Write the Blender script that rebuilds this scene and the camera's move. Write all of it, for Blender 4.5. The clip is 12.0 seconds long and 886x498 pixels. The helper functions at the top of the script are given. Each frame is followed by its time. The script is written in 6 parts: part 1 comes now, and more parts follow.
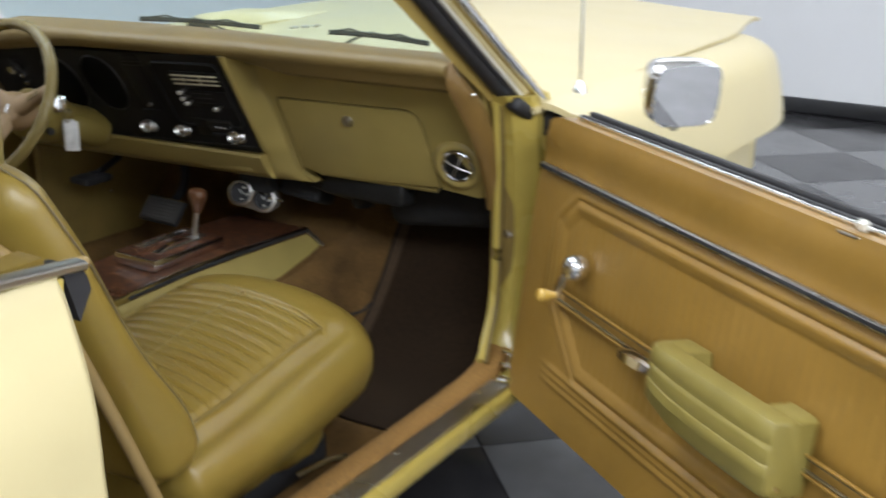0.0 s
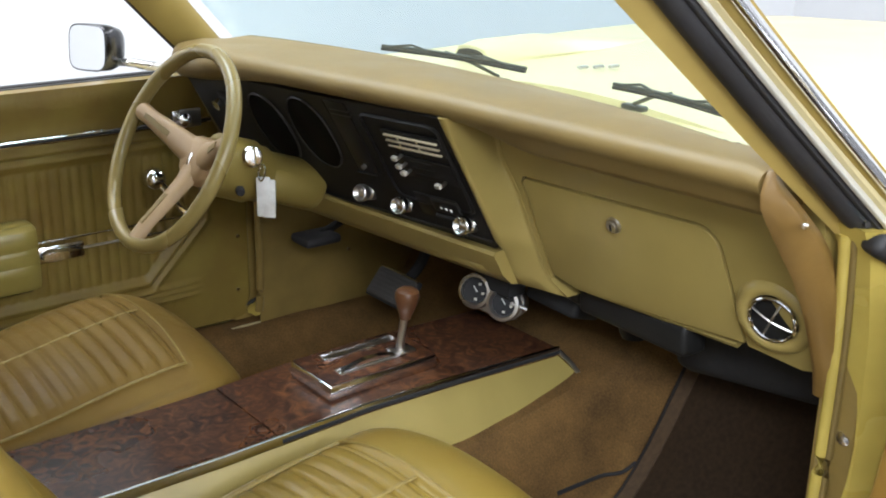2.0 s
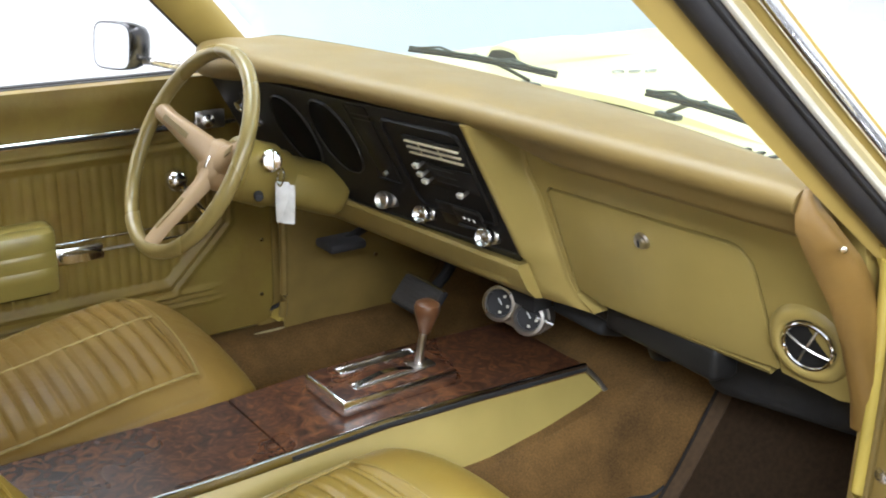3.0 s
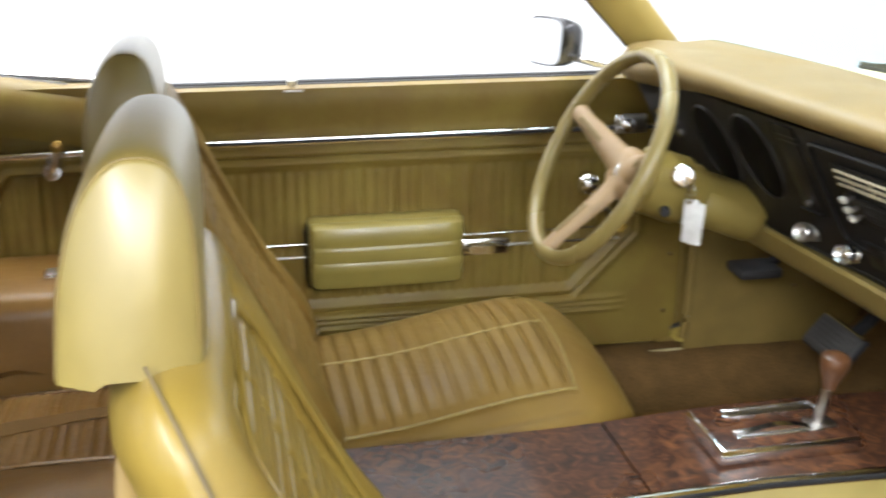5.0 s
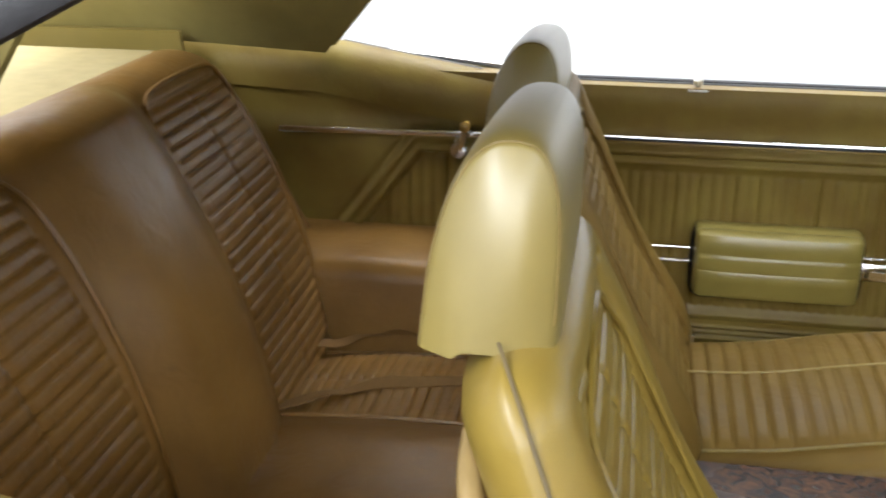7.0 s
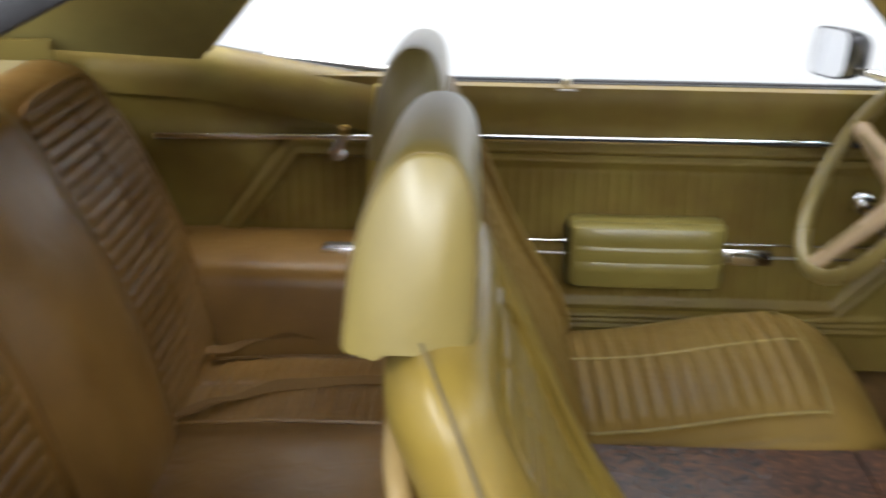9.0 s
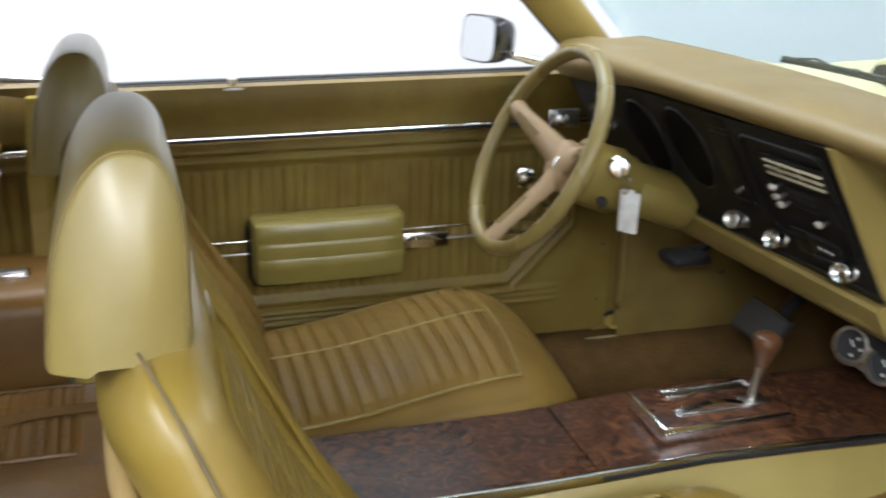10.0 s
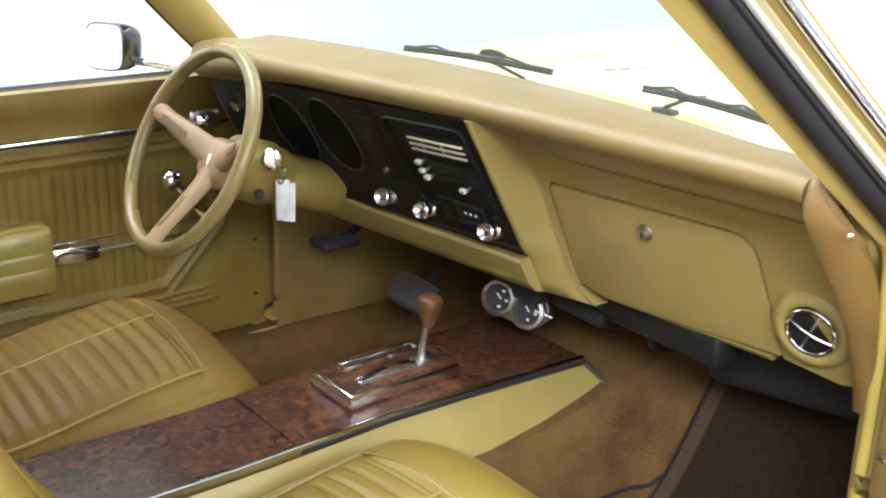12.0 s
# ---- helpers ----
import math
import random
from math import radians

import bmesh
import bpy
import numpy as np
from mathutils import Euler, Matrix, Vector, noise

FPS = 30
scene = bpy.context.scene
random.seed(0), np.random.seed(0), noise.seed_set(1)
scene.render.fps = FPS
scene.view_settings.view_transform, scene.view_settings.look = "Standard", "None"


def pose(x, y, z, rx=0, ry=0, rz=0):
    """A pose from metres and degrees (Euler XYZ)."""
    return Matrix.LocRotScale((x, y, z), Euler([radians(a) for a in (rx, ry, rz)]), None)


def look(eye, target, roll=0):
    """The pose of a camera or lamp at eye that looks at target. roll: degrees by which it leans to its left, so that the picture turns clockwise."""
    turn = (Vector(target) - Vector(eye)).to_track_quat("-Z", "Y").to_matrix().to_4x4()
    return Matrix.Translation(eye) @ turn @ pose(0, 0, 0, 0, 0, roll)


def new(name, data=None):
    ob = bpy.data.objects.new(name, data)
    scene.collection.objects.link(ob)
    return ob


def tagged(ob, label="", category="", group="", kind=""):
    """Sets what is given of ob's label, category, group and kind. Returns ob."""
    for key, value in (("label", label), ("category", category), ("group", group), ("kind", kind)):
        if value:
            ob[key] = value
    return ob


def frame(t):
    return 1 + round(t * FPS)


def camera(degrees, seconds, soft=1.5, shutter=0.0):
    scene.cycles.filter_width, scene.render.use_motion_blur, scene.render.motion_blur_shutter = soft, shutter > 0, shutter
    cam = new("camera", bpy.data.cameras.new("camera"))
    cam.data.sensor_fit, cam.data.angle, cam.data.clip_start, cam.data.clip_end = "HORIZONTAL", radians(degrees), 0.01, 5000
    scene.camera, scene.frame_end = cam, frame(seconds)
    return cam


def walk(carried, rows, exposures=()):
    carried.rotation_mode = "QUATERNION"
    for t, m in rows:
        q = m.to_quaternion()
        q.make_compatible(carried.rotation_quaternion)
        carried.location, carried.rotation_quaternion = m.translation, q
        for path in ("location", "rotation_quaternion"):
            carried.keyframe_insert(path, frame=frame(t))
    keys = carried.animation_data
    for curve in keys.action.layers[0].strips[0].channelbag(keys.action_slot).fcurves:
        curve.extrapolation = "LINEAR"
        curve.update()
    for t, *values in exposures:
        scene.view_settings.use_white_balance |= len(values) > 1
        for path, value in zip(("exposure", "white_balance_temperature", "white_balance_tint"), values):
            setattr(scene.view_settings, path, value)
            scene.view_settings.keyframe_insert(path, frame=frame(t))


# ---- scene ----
cam = camera(44.1, 12.0, 1.9, 0.5)
PATH = [
    (0, (-0.781, -1.671, 1.272), (0.824, -0.665, 0.631), 0.6),
    (0.5, (-0.556, -1.558, 1.269), (0.901, -0.35, 0.623), 0.8),
    (1, (-0.356, -1.457, 1.269), (0.975, -0.115, 0.615), 0.7),
    (1.5, (-0.206, -1.362, 1.266), (1.024, 0.073, 0.612), 0.9),
    (2, (-0.101, -1.308, 1.263), (1.081, 0.166, 0.606), 0.9),
    (2.5, (-0.049, -1.284, 1.263), (1.094, 0.218, 0.602), 0.9),
    (2.7, (-0.038, -1.281, 1.261), (1.096, 0.228, 0.601), 1.0),
    (4.3, (0.03, -1.221, 1.272), (0.794, 0.495, 0.583), 0.6),
    (4.5, (0.047, -1.214, 1.266), (0.706, 0.546, 0.583), 0.6),
    (5, (0.069, -1.199, 1.262), (0.468, 0.637, 0.577), 0.6),
    (5.5, (0.082, -1.211, 1.263), (0.2, 0.663, 0.574), 0.5),
    (6, (0.087, -1.208, 1.264), (0.038, 0.667, 0.569), 0.3),
    (6.5, (0.089, -1.201, 1.261), (-0.094, 0.665, 0.565), 0.4),
    (7, (0.091, -1.198, 1.26), (-0.222, 0.651, 0.564), 0.4),
    (7.2, (0.088, -1.197, 1.257), (-0.271, 0.646, 0.567), 0.1),
    (8.8, (0.081, -1.21, 1.268), (-0.128, 0.652, 0.569), 0.8),
    (9, (0.052, -1.235, 1.28), (-0.004, 0.637, 0.579), 0.9),
    (9.5, (0.058, -1.235, 1.275), (0.298, 0.623, 0.576), 1.1),
    (10, (0.019, -1.229, 1.266), (0.562, 0.57, 0.581), 1.0),
    (10.5, (-0.019, -1.216, 1.258), (0.75, 0.504, 0.586), 1.2),
    (11, (-0.036, -1.223, 1.254), (0.886, 0.423, 0.591), 1.2),
    (11.5, (-0.058, -1.242, 1.255), (1.01, 0.315, 0.595), 1.1),
    (12, (-0.088, -1.262, 1.256), (1.077, 0.226, 0.6), 1.1),
]
walk(cam, [(t, look(eye, target, roll)) for t, eye, target, roll in PATH], [(t, stops, warm, 9) for t, stops, warm in ((0, -0.8, 5900), (0.5, -0.75, 5900), (1.0, -0.66, 5900), (1.5, -0.38, 5900), (2.5, 0.08, 5900), (4.5, 0.47, 6000), (5.5, 0.37, 6030), (6, 0.12, 6030), (7, 0.04, 6030), (9.5, -0.22, 5950), (10.5, -0.12, 5880), (11, 0.07, 5880), (11.5, 0.27, 5880), (12, 0.38, 5880))])

# ---------- world, light, exposure ----------
world = bpy.data.worlds.new("world")
scene.world = world
world.use_nodes = True
wn = world.node_tree.nodes
wn["Background"].inputs[0].default_value = (0.9, 0.95, 1.0, 1)
wn["Background"].inputs[1].default_value = 0.3


def area_lamp(name, m, sx, sy, power, colour):
    d = bpy.data.lights.new(name, "AREA")
    d.shape, d.size, d.size_y, d.energy, d.color = "RECTANGLE", sx, sy, power, colour
    ob = new(name, d)
    ob.matrix_basis = m
    return ob


# unseen lights added under the showroom ceiling, placed and sized to brighten the cabin
LAMP_ROWS = [(-3.2, 0.6, 1.7, 3.4, 230), (0.2, 1.0, 1.7, 2.8, 215), (5.0, 0.1, 1.2, 3.6, 130), (3.2, -3.4, 1.7, 3.6, 110), (0.2, -5.7, 5.0, 1.6, 540), (-2.4, -3.8, 1.7, 3.6, 500)]
for lx, ly, sx, sy, watts in LAMP_ROWS:
    area_lamp("ceiling_fill_light", pose(lx, ly, 3.46), sx, sy, watts, (1.0, 0.995, 0.985))


# ---------- materials ----------
def material(name, base, rough=0.5, metal=0.0, vary=0.15, scale=30.0, bump=0.0, bump_scale=400.0, second=None, big=4.0,
             coat=0.0, spec=0.5, rough_vary=0.1, wrinkle=0.0, coat_rough=0.08, coat_ior=1.5, soft=0.14):
    m = bpy.data.materials.new(name)
    m.use_nodes = True
    nt = m.node_tree
    b = nt.nodes["Principled BSDF"]
    b.inputs["Roughness"].default_value = rough
    b.inputs["Metallic"].default_value = metal
    b.inputs["Specular IOR Level"].default_value = spec
    b.inputs["Coat Weight"].default_value = coat
    b.inputs["Coat Roughness"].default_value = coat_rough
    b.inputs["Coat IOR"].default_value = coat_ior
    tc = nt.nodes.new("ShaderNodeTexCoord")
    n1 = nt.nodes.new("ShaderNodeTexNoise")
    n1.inputs["Scale"].default_value = scale
    n1.inputs["Detail"].default_value = 5
    n2 = nt.nodes.new("ShaderNodeTexNoise")
    n2.inputs["Scale"].default_value = big
    n2.inputs["Detail"].default_value = 3
    for n in (n1, n2):
        nt.links.new(tc.outputs["Object"], n.inputs["Vector"])
    add = nt.nodes.new("ShaderNodeMath")
    add.operation = "ADD"
    nt.links.new(n1.outputs["Fac"], add.inputs[0])
    nt.links.new(n2.outputs["Fac"], add.inputs[1])
    ramp = nt.nodes.new("ShaderNodeValToRGB")
    lo = tuple(c * (1 - vary) for c in base)
    hi = tuple(min(1, c * (1 + vary)) for c in base)
    if second:
        lo, hi = base, second
    ramp.color_ramp.elements[0].position, ramp.color_ramp.elements[1].position = 0.5 - soft, 0.5 + soft
    ramp.color_ramp.elements[0].color = (*lo, 1)
    ramp.color_ramp.elements[1].color = (*hi, 1)
    half = nt.nodes.new("ShaderNodeMath")
    half.operation = "MULTIPLY"
    half.inputs[1].default_value = 0.5
    nt.links.new(add.outputs[0], half.inputs[0])
    nt.links.new(half.outputs[0], ramp.inputs["Fac"])
    nt.links.new(ramp.outputs["Color"], b.inputs["Base Color"])
    if rough_vary:
        mr = nt.nodes.new("ShaderNodeMapRange")
        mr.inputs["From Min"].default_value, mr.inputs["From Max"].default_value = 0.3, 0.7
        mr.inputs["To Min"].default_value, mr.inputs["To Max"].default_value = max(0.02, rough - rough_vary), min(1, rough + rough_vary)
        nt.links.new(n2.outputs["Fac"], mr.inputs["Value"])
        nt.links.new(mr.outputs["Result"], b.inputs["Roughness"])
    if bump:
        n3 = nt.nodes.new("ShaderNodeTexNoise")
        n3.inputs["Scale"].default_value = bump_scale
        n3.inputs["Detail"].default_value = 2
        nt.links.new(tc.outputs["Object"], n3.inputs["Vector"])
        bp = nt.nodes.new("ShaderNodeBump")
        bp.inputs["Strength"].default_value = bump
        bp.inputs["Distance"].default_value = 0.002
        nt.links.new(n3.outputs["Fac"], bp.inputs["Height"])
        nt.links.new(bp.outputs["Normal"], b.inputs["Normal"])
        if wrinkle:
            # soft creases in the stretched cover
            n4 = nt.nodes.new("ShaderNodeTexNoise")
            n4.inputs["Scale"].default_value = 26
            n4.inputs["Detail"].default_value = 3
            n4.inputs["Distortion"].default_value = 1.2
            nt.links.new(tc.outputs["Object"], n4.inputs["Vector"])
            b2 = nt.nodes.new("ShaderNodeBump")
            b2.inputs["Strength"].default_value = wrinkle
            b2.inputs["Distance"].default_value = 0.006
            nt.links.new(n4.outputs["Fac"], b2.inputs["Height"])
            nt.links.new(b2.outputs["Normal"], bp.inputs["Normal"])
    return m


VINYL = material("gold_vinyl", (0.205, 0.132, 0.024), 0.36, second=(0.235, 0.168, 0.030), soft=0.2, scale=11, bump=0.10, bump_scale=900, spec=0.3, rough_vary=0.07, wrinkle=0.10, coat=0.32, coat_rough=0.26)
HEAD_VINYL = material("glossy_gold_vinyl", (0.212, 0.160, 0.038), 0.5, vary=0.14, scale=11, bump=0.05, bump_scale=900, spec=0.3, rough_vary=0.05, wrinkle=0.04, coat=1.0, coat_rough=0.42, coat_ior=1.75)
# rear seat: same gold vinyl, the cabin's shade put into a browner, mottled colour
REAR_SHADED_VINYL = material("rear_shaded_gold_vinyl", (0.185, 0.094, 0.021), 0.42, second=(0.262, 0.140, 0.031), soft=0.16, big=7, scale=12, bump=0.14, bump_scale=700, spec=0.3, wrinkle=0.3, coat=0.18, coat_rough=0.34)
KICK_VINYL = material("brown_gold_moulding", (0.215, 0.148, 0.042), 0.42, vary=0.2, scale=10, bump=0.12, bump_scale=700, spec=0.3, wrinkle=0.15)
# driver seat: creased duller vinyl, darkened and browned to carry the shade there
SHADED_WORN_VINYL = material("shaded_worn_gold_vinyl", (0.140, 0.082, 0.019), 0.5, second=(0.188, 0.120, 0.026), soft=0.2, scale=10, bump=0.12, bump_scale=900, spec=0.16, wrinkle=0.3)
SEAM_VINYL = material("pale_stitched_seam", (0.235, 0.168, 0.042), 0.45, vary=0.25, scale=90, bump=0.4, bump_scale=900)
VINYL_DARK = material("gold_vinyl_welt", (0.17, 0.118, 0.034), 0.45, vary=0.1, bump=0.1)
# driver door and rear side panels: the darker copy of the door vinyl
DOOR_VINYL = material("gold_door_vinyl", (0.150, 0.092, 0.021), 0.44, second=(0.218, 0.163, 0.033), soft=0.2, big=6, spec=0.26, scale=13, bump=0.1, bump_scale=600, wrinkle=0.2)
PLASTIC = material("gold_plastic", (0.21, 0.156, 0.037), 0.38, vary=0.07, scale=20, bump=0.05, bump_scale=500)
ARM_PLASTIC = material("olive_armrest_plastic", (0.235, 0.188, 0.045), 0.38, vary=0.10, scale=18, bump=0.05, coat=0.4, coat_rough=0.3)
DASH_PAINT = material("gold_dash_paint", (0.300, 0.228, 0.068), 0.38, vary=0.07, scale=14, bump=0.05, bump_scale=900, coat=0.15, coat_rough=0.3)
PAD = material("gold_dash_pad", (0.172, 0.117, 0.034), 0.52, spec=0.5, vary=0.08, scale=12, bump=0.15, bump_scale=800)
TAN_RIM = material("tan_moulded_rim", (0.27, 0.185, 0.07), 0.4, vary=0.08, scale=12, bump=0.06)
# lit copy of DOOR_VINYL: light on the open door put into a warmer colour
PASSENGER_TRIM = material("lit_gold_door_vinyl", (0.255, 0.145, 0.026), 0.42, vary=0.14, scale=9, bump=0.12, bump_scale=600, wrinkle=0.2)
WHEEL_PLASTIC = material("tan_wheel_plastic", (0.31, 0.208, 0.105), 0.4, vary=0.06)
RIM_PLASTIC = material("olive_wheel_rim", (0.205, 0.155, 0.05), 0.25, vary=0.06)
BODY = material("pale_yellow_paint", (0.57, 0.485, 0.262), 0.40, vary=0.03, scale=5, coat=0.25, coat_rough=0.04, rough_vary=0.05, spec=0.25)
JAMB = material("yellow_jamb_paint", (0.45, 0.345, 0.075), 0.3, vary=0.08, scale=20, coat=0.3)
CARPET = material("brown_carpet", (0.085, 0.050, 0.020), 0.95, vary=0.55, scale=330, big=16, bump=1.0, bump_scale=900, second=(0.190, 0.108, 0.036), spec=0.1)
FLOOR_MAT = material("dark_brown_mat", (0.028, 0.017, 0.009), 0.9, vary=0.3, scale=120, bump=0.6, bump_scale=700, spec=0.15)


def burl_material():
    m = material("burl_woodgrain", (0.02, 0.01, 0.007), 0.3, spec=0.35, rough_vary=0.06)
    nt = m.node_tree
    tc = nt.nodes.new("ShaderNodeTexCoord")
    n1 = nt.nodes.new("ShaderNodeTexNoise")
    n1.inputs["Scale"].default_value, n1.inputs["Detail"].default_value, n1.inputs["Distortion"].default_value = 42, 7, 1.6
    ramp = nt.nodes.new("ShaderNodeValToRGB")
    cr = ramp.color_ramp
    cr.elements[0].position, cr.elements[0].color = 0.30, (0.013, 0.007, 0.006, 1)
    cr.elements[1].position, cr.elements[1].color = 0.72, (0.150, 0.062, 0.024, 1)
    e = cr.elements.new(0.48)
    e.color = (0.052, 0.022, 0.012, 1)
    nt.links.new(tc.outputs["Object"], n1.inputs["Vector"])
    nt.links.new(n1.outputs["Fac"], ramp.inputs["Fac"])
    nt.links.new(ramp.outputs["Color"], nt.nodes["Principled BSDF"].inputs["Base Color"])
    return m


BURL = burl_material()
KNOB_WOOD = material("walnut_knob", (0.085, 0.036, 0.014), 0.3, vary=0.25, scale=40, coat=0.4)
BLACK = material("black_panel", (0.013, 0.0125, 0.012), 0.38, vary=0.2, scale=30, spec=0.2)
EDGE_GREY = material("worn_grey_edge", (0.022, 0.021, 0.019), 0.4, vary=0.2, scale=40)
BLACK_DULL = material("black_dull", (0.012, 0.012, 0.013), 0.7, vary=0.3, scale=40, bump=0.1)
PILLAR_TRIM = material("gold_pillar_paint", (0.33, 0.235, 0.062), 0.42, vary=0.08, scale=16, bump=0.06, bump_scale=600)
RUBBER = material("black_rubber", (0.018, 0.017, 0.018), 0.6, vary=0.25, scale=60, bump=0.15)
CHROME = material("chrome", (0.86, 0.86, 0.86), 0.14, 1.0, vary=0.02, rough_vary=0.03)
# chrome with dark reflections put into its base colour, for the driver mirror
DARK_CHROME = material("dark_reflecting_chrome", (0.085, 0.083, 0.085), 0.25, 1.0, vary=0.15, scale=30)
STEEL = material("brushed_steel", (0.55, 0.53, 0.50), 0.3, 1.0, vary=0.08, scale=60)
SATIN = material("satin_silver", (0.62, 0.60, 0.53), 0.38, 0.35, vary=0.08, scale=40)
WHITE = material("white_marking", (0.75, 0.75, 0.72), 0.5, vary=0.02)
TAG = material("clear_tag", (0.62, 0.61, 0.58), 0.25, vary=0.15, scale=60)
HEADLINER = material("olive_headliner", (0.27, 0.22, 0.068), 0.6, vary=0.08, bump=0.1)
MIRROR = material("mirror_glass", (0.9, 0.9, 0.9), 0.02, 1.0, vary=0.01, rough_vary=0)
WALL = material("white_wall_paint", (0.64, 0.64, 0.645), 0.8, vary=0.02, scale=3, big=0.5)
CEIL = material("white_ceiling", (0.8, 0.8, 0.8), 0.9, vary=0.02)
BASEBOARD = material("black_baseboard", (0.012, 0.012, 0.013), 0.5, vary=0.2)
TILE_DARK = material("dark_tile", (0.022, 0.021, 0.022), 0.16, vary=0.3, scale=8, rough_vary=0.08)
TILE_GREY = material("grey_tile", (0.108, 0.107, 0.109), 0.18, vary=0.12, scale=8, rough_vary=0.08)


def glass_material():
    m = bpy.data.materials.new("tinted_glass")
    m.use_nodes = True
    nt = m.node_tree
    nt.nodes.remove(nt.nodes["Principled BSDF"])
    tr = nt.nodes.new("ShaderNodeBsdfTransparent")
    tr.inputs[0].default_value = (0.875, 0.96, 0.985, 1)
    gl = nt.nodes.new("ShaderNodeBsdfGlossy")
    gl.inputs["Roughness"].default_value = 0.01
    mix = nt.nodes.new("ShaderNodeMixShader")
    mix.inputs[0].default_value = 0.09
    nt.links.new(tr.outputs[0], mix.inputs[1])
    nt.links.new(gl.outputs[0], mix.inputs[2])
    nt.links.new(mix.outputs[0], nt.nodes["Material Output"].inputs[0])
    return m


GLASS = glass_material()


# ---------- mesh helpers ----------
def place(ob):
    m = ob.matrix_basis.copy()
    p = ob.parent
    while p:
        m = p.matrix_basis @ m
        p = p.parent
    return m


def thing(name, at, label, category, group="", kind=""):
    ob = new(name)
    ob.empty_display_size = 0.05
    ob.matrix_basis = Matrix.Translation(at)
    return tagged(ob, label, category, group, kind)


def part(name, bm, mat, parent=None, label="", sharp=38, normals=True):
    if normals:
        bmesh.ops.recalc_face_normals(bm, faces=bm.faces)
    me = bpy.data.meshes.new(name)
    bm.to_mesh(me)
    bm.free()
    me.polygons.foreach_set("use_smooth", [True] * len(me.polygons))
    me.set_sharp_from_angle(angle=radians(sharp))
    me.materials.append(mat)
    ob = new(name, me)
    if parent:
        me.transform(place(parent).inverted())
        ob.parent = parent
    if label:
        ob["label"] = label
    return ob


def box(c, s, r=0.0, seg=2, m=None, bm=None):
    bm = bm or bmesh.new()
    q = (m or Matrix()) @ Matrix.Translation(c) @ Matrix.Diagonal((*s, 1))
    g = bmesh.ops.create_cube(bm, size=1, matrix=q)
    if r:
        es = list({e for v in g["verts"] for e in v.link_edges})
        bmesh.ops.bevel(bm, geom=es, offset=r, segments=seg, affect="EDGES", profile=0.5)
    return bm


def loft(rings, cap=True, closed=True, bm=None):
    bm = bm or bmesh.new()
    vs = [[bm.verts.new(p) for p in r] for r in rings]
    n = len(vs[0])
    for a, b in zip(vs, vs[1:]):
        for i in range(n if closed else n - 1):
            j = (i + 1) % n
            bm.faces.new((a[i], a[j], b[j], b[i]))
    if cap and closed:
        bm.faces.new(vs[0][::-1])
        bm.faces.new(vs[-1])
    return bm


def tube(points, r, n=8, bm=None, closed=False, flat=1.0):
    pts = [Vector(p) for p in points]
    rings = []
    up = Vector((0, 0, 1))
    for i, p in enumerate(pts):
        if closed:
            d = pts[(i + 1) % len(pts)] - pts[i - 1]
        else:
            d = pts[min(i + 1, len(pts) - 1)] - pts[max(i - 1, 0)]
        d.normalize()
        a = d.cross(up)
        if a.length < 0.05:
            a = d.cross(Vector((1, 0, 0)))
        a.normalize()
        b = a.cross(d)
        rr = r(i / max(1, len(pts) - 1)) if callable(r) else r
        rings.append([p + rr * (math.cos(t) * a + flat * math.sin(t) * b) for t in (2 * math.pi * k / n for k in range(n))])
    if closed:
        rings.append(rings[0])
        bm = loft(rings, cap=False, bm=bm)
        bmesh.ops.remove_doubles(bm, verts=bm.verts, dist=1e-6)
        return bm
    return loft(rings, bm=bm)


def revolve(profile, m, n=24, bm=None):
    """profile of (radius, height) turned about the local z axis of m."""
    return loft([[m @ Vector((r * math.cos(t), r * math.sin(t), h)) for t in (2 * math.pi * k / n for k in range(n))]
                 for r, h in profile], bm=bm)


def axis(at, way, up=(0, 0, 1)):
    """a pose at a place with its z along way."""
    q = Vector(way).to_track_quat("Z", "Y").to_matrix().to_4x4()
    return Matrix.Translation(at) @ q


def bezier(pts, n):
    """a smooth line through points."""
    pts = [Vector(p) for p in pts]
    out = []
    for i in range(len(pts) - 1):
        p0, p1, p2, p3 = pts[max(i - 1, 0)], pts[i], pts[i + 1], pts[min(i + 2, len(pts) - 1)]
        for k in range(n):
            t = k / n
            out.append(0.5 * ((2 * p1) + (p2 - p0) * t + (2 * p0 - 5 * p1 + 4 * p2 - p3) * t * t + (3 * p1 - p0 - 3 * p2 + p3) * t ** 3))
    out.append(pts[-1])
    return out


def prism(outline, a, b, m=None, bm=None, r=0.0):
    """a closed outline of (u, v) pushed from w = a to w = b; m maps (u, v, w)."""
    m = m or Matrix()
    bm2 = bmesh.new()
    lo = [bm2.verts.new(m @ Vector((u, v, a))) for u, v in outline]
    hi = [bm2.verts.new(m @ Vector((u, v, b))) for u, v in outline]
    n = len(lo)
    bm2.faces.new(lo[::-1])
    bm2.faces.new(hi)
    for i in range(n):
        bm2.faces.new((lo[i], lo[(i + 1) % n], hi[(i + 1) % n], hi[i]))
    if r:
        bmesh.ops.bevel(bm2, geom=list(bm2.edges), offset=r, segments=2, affect="EDGES", profile=0.5)
    if bm is None:
        return bm2
    me = bpy.data.meshes.new("tmp")
    bm2.to_mesh(me)
    bm2.free()
    bm.from_mesh(me)
    bpy.data.meshes.remove(me)
    return bm


def smooth_step(a, b, x):
    t = min(1, max(0, (x - a) / (b - a)))
    return t * t * (3 - 2 * t)


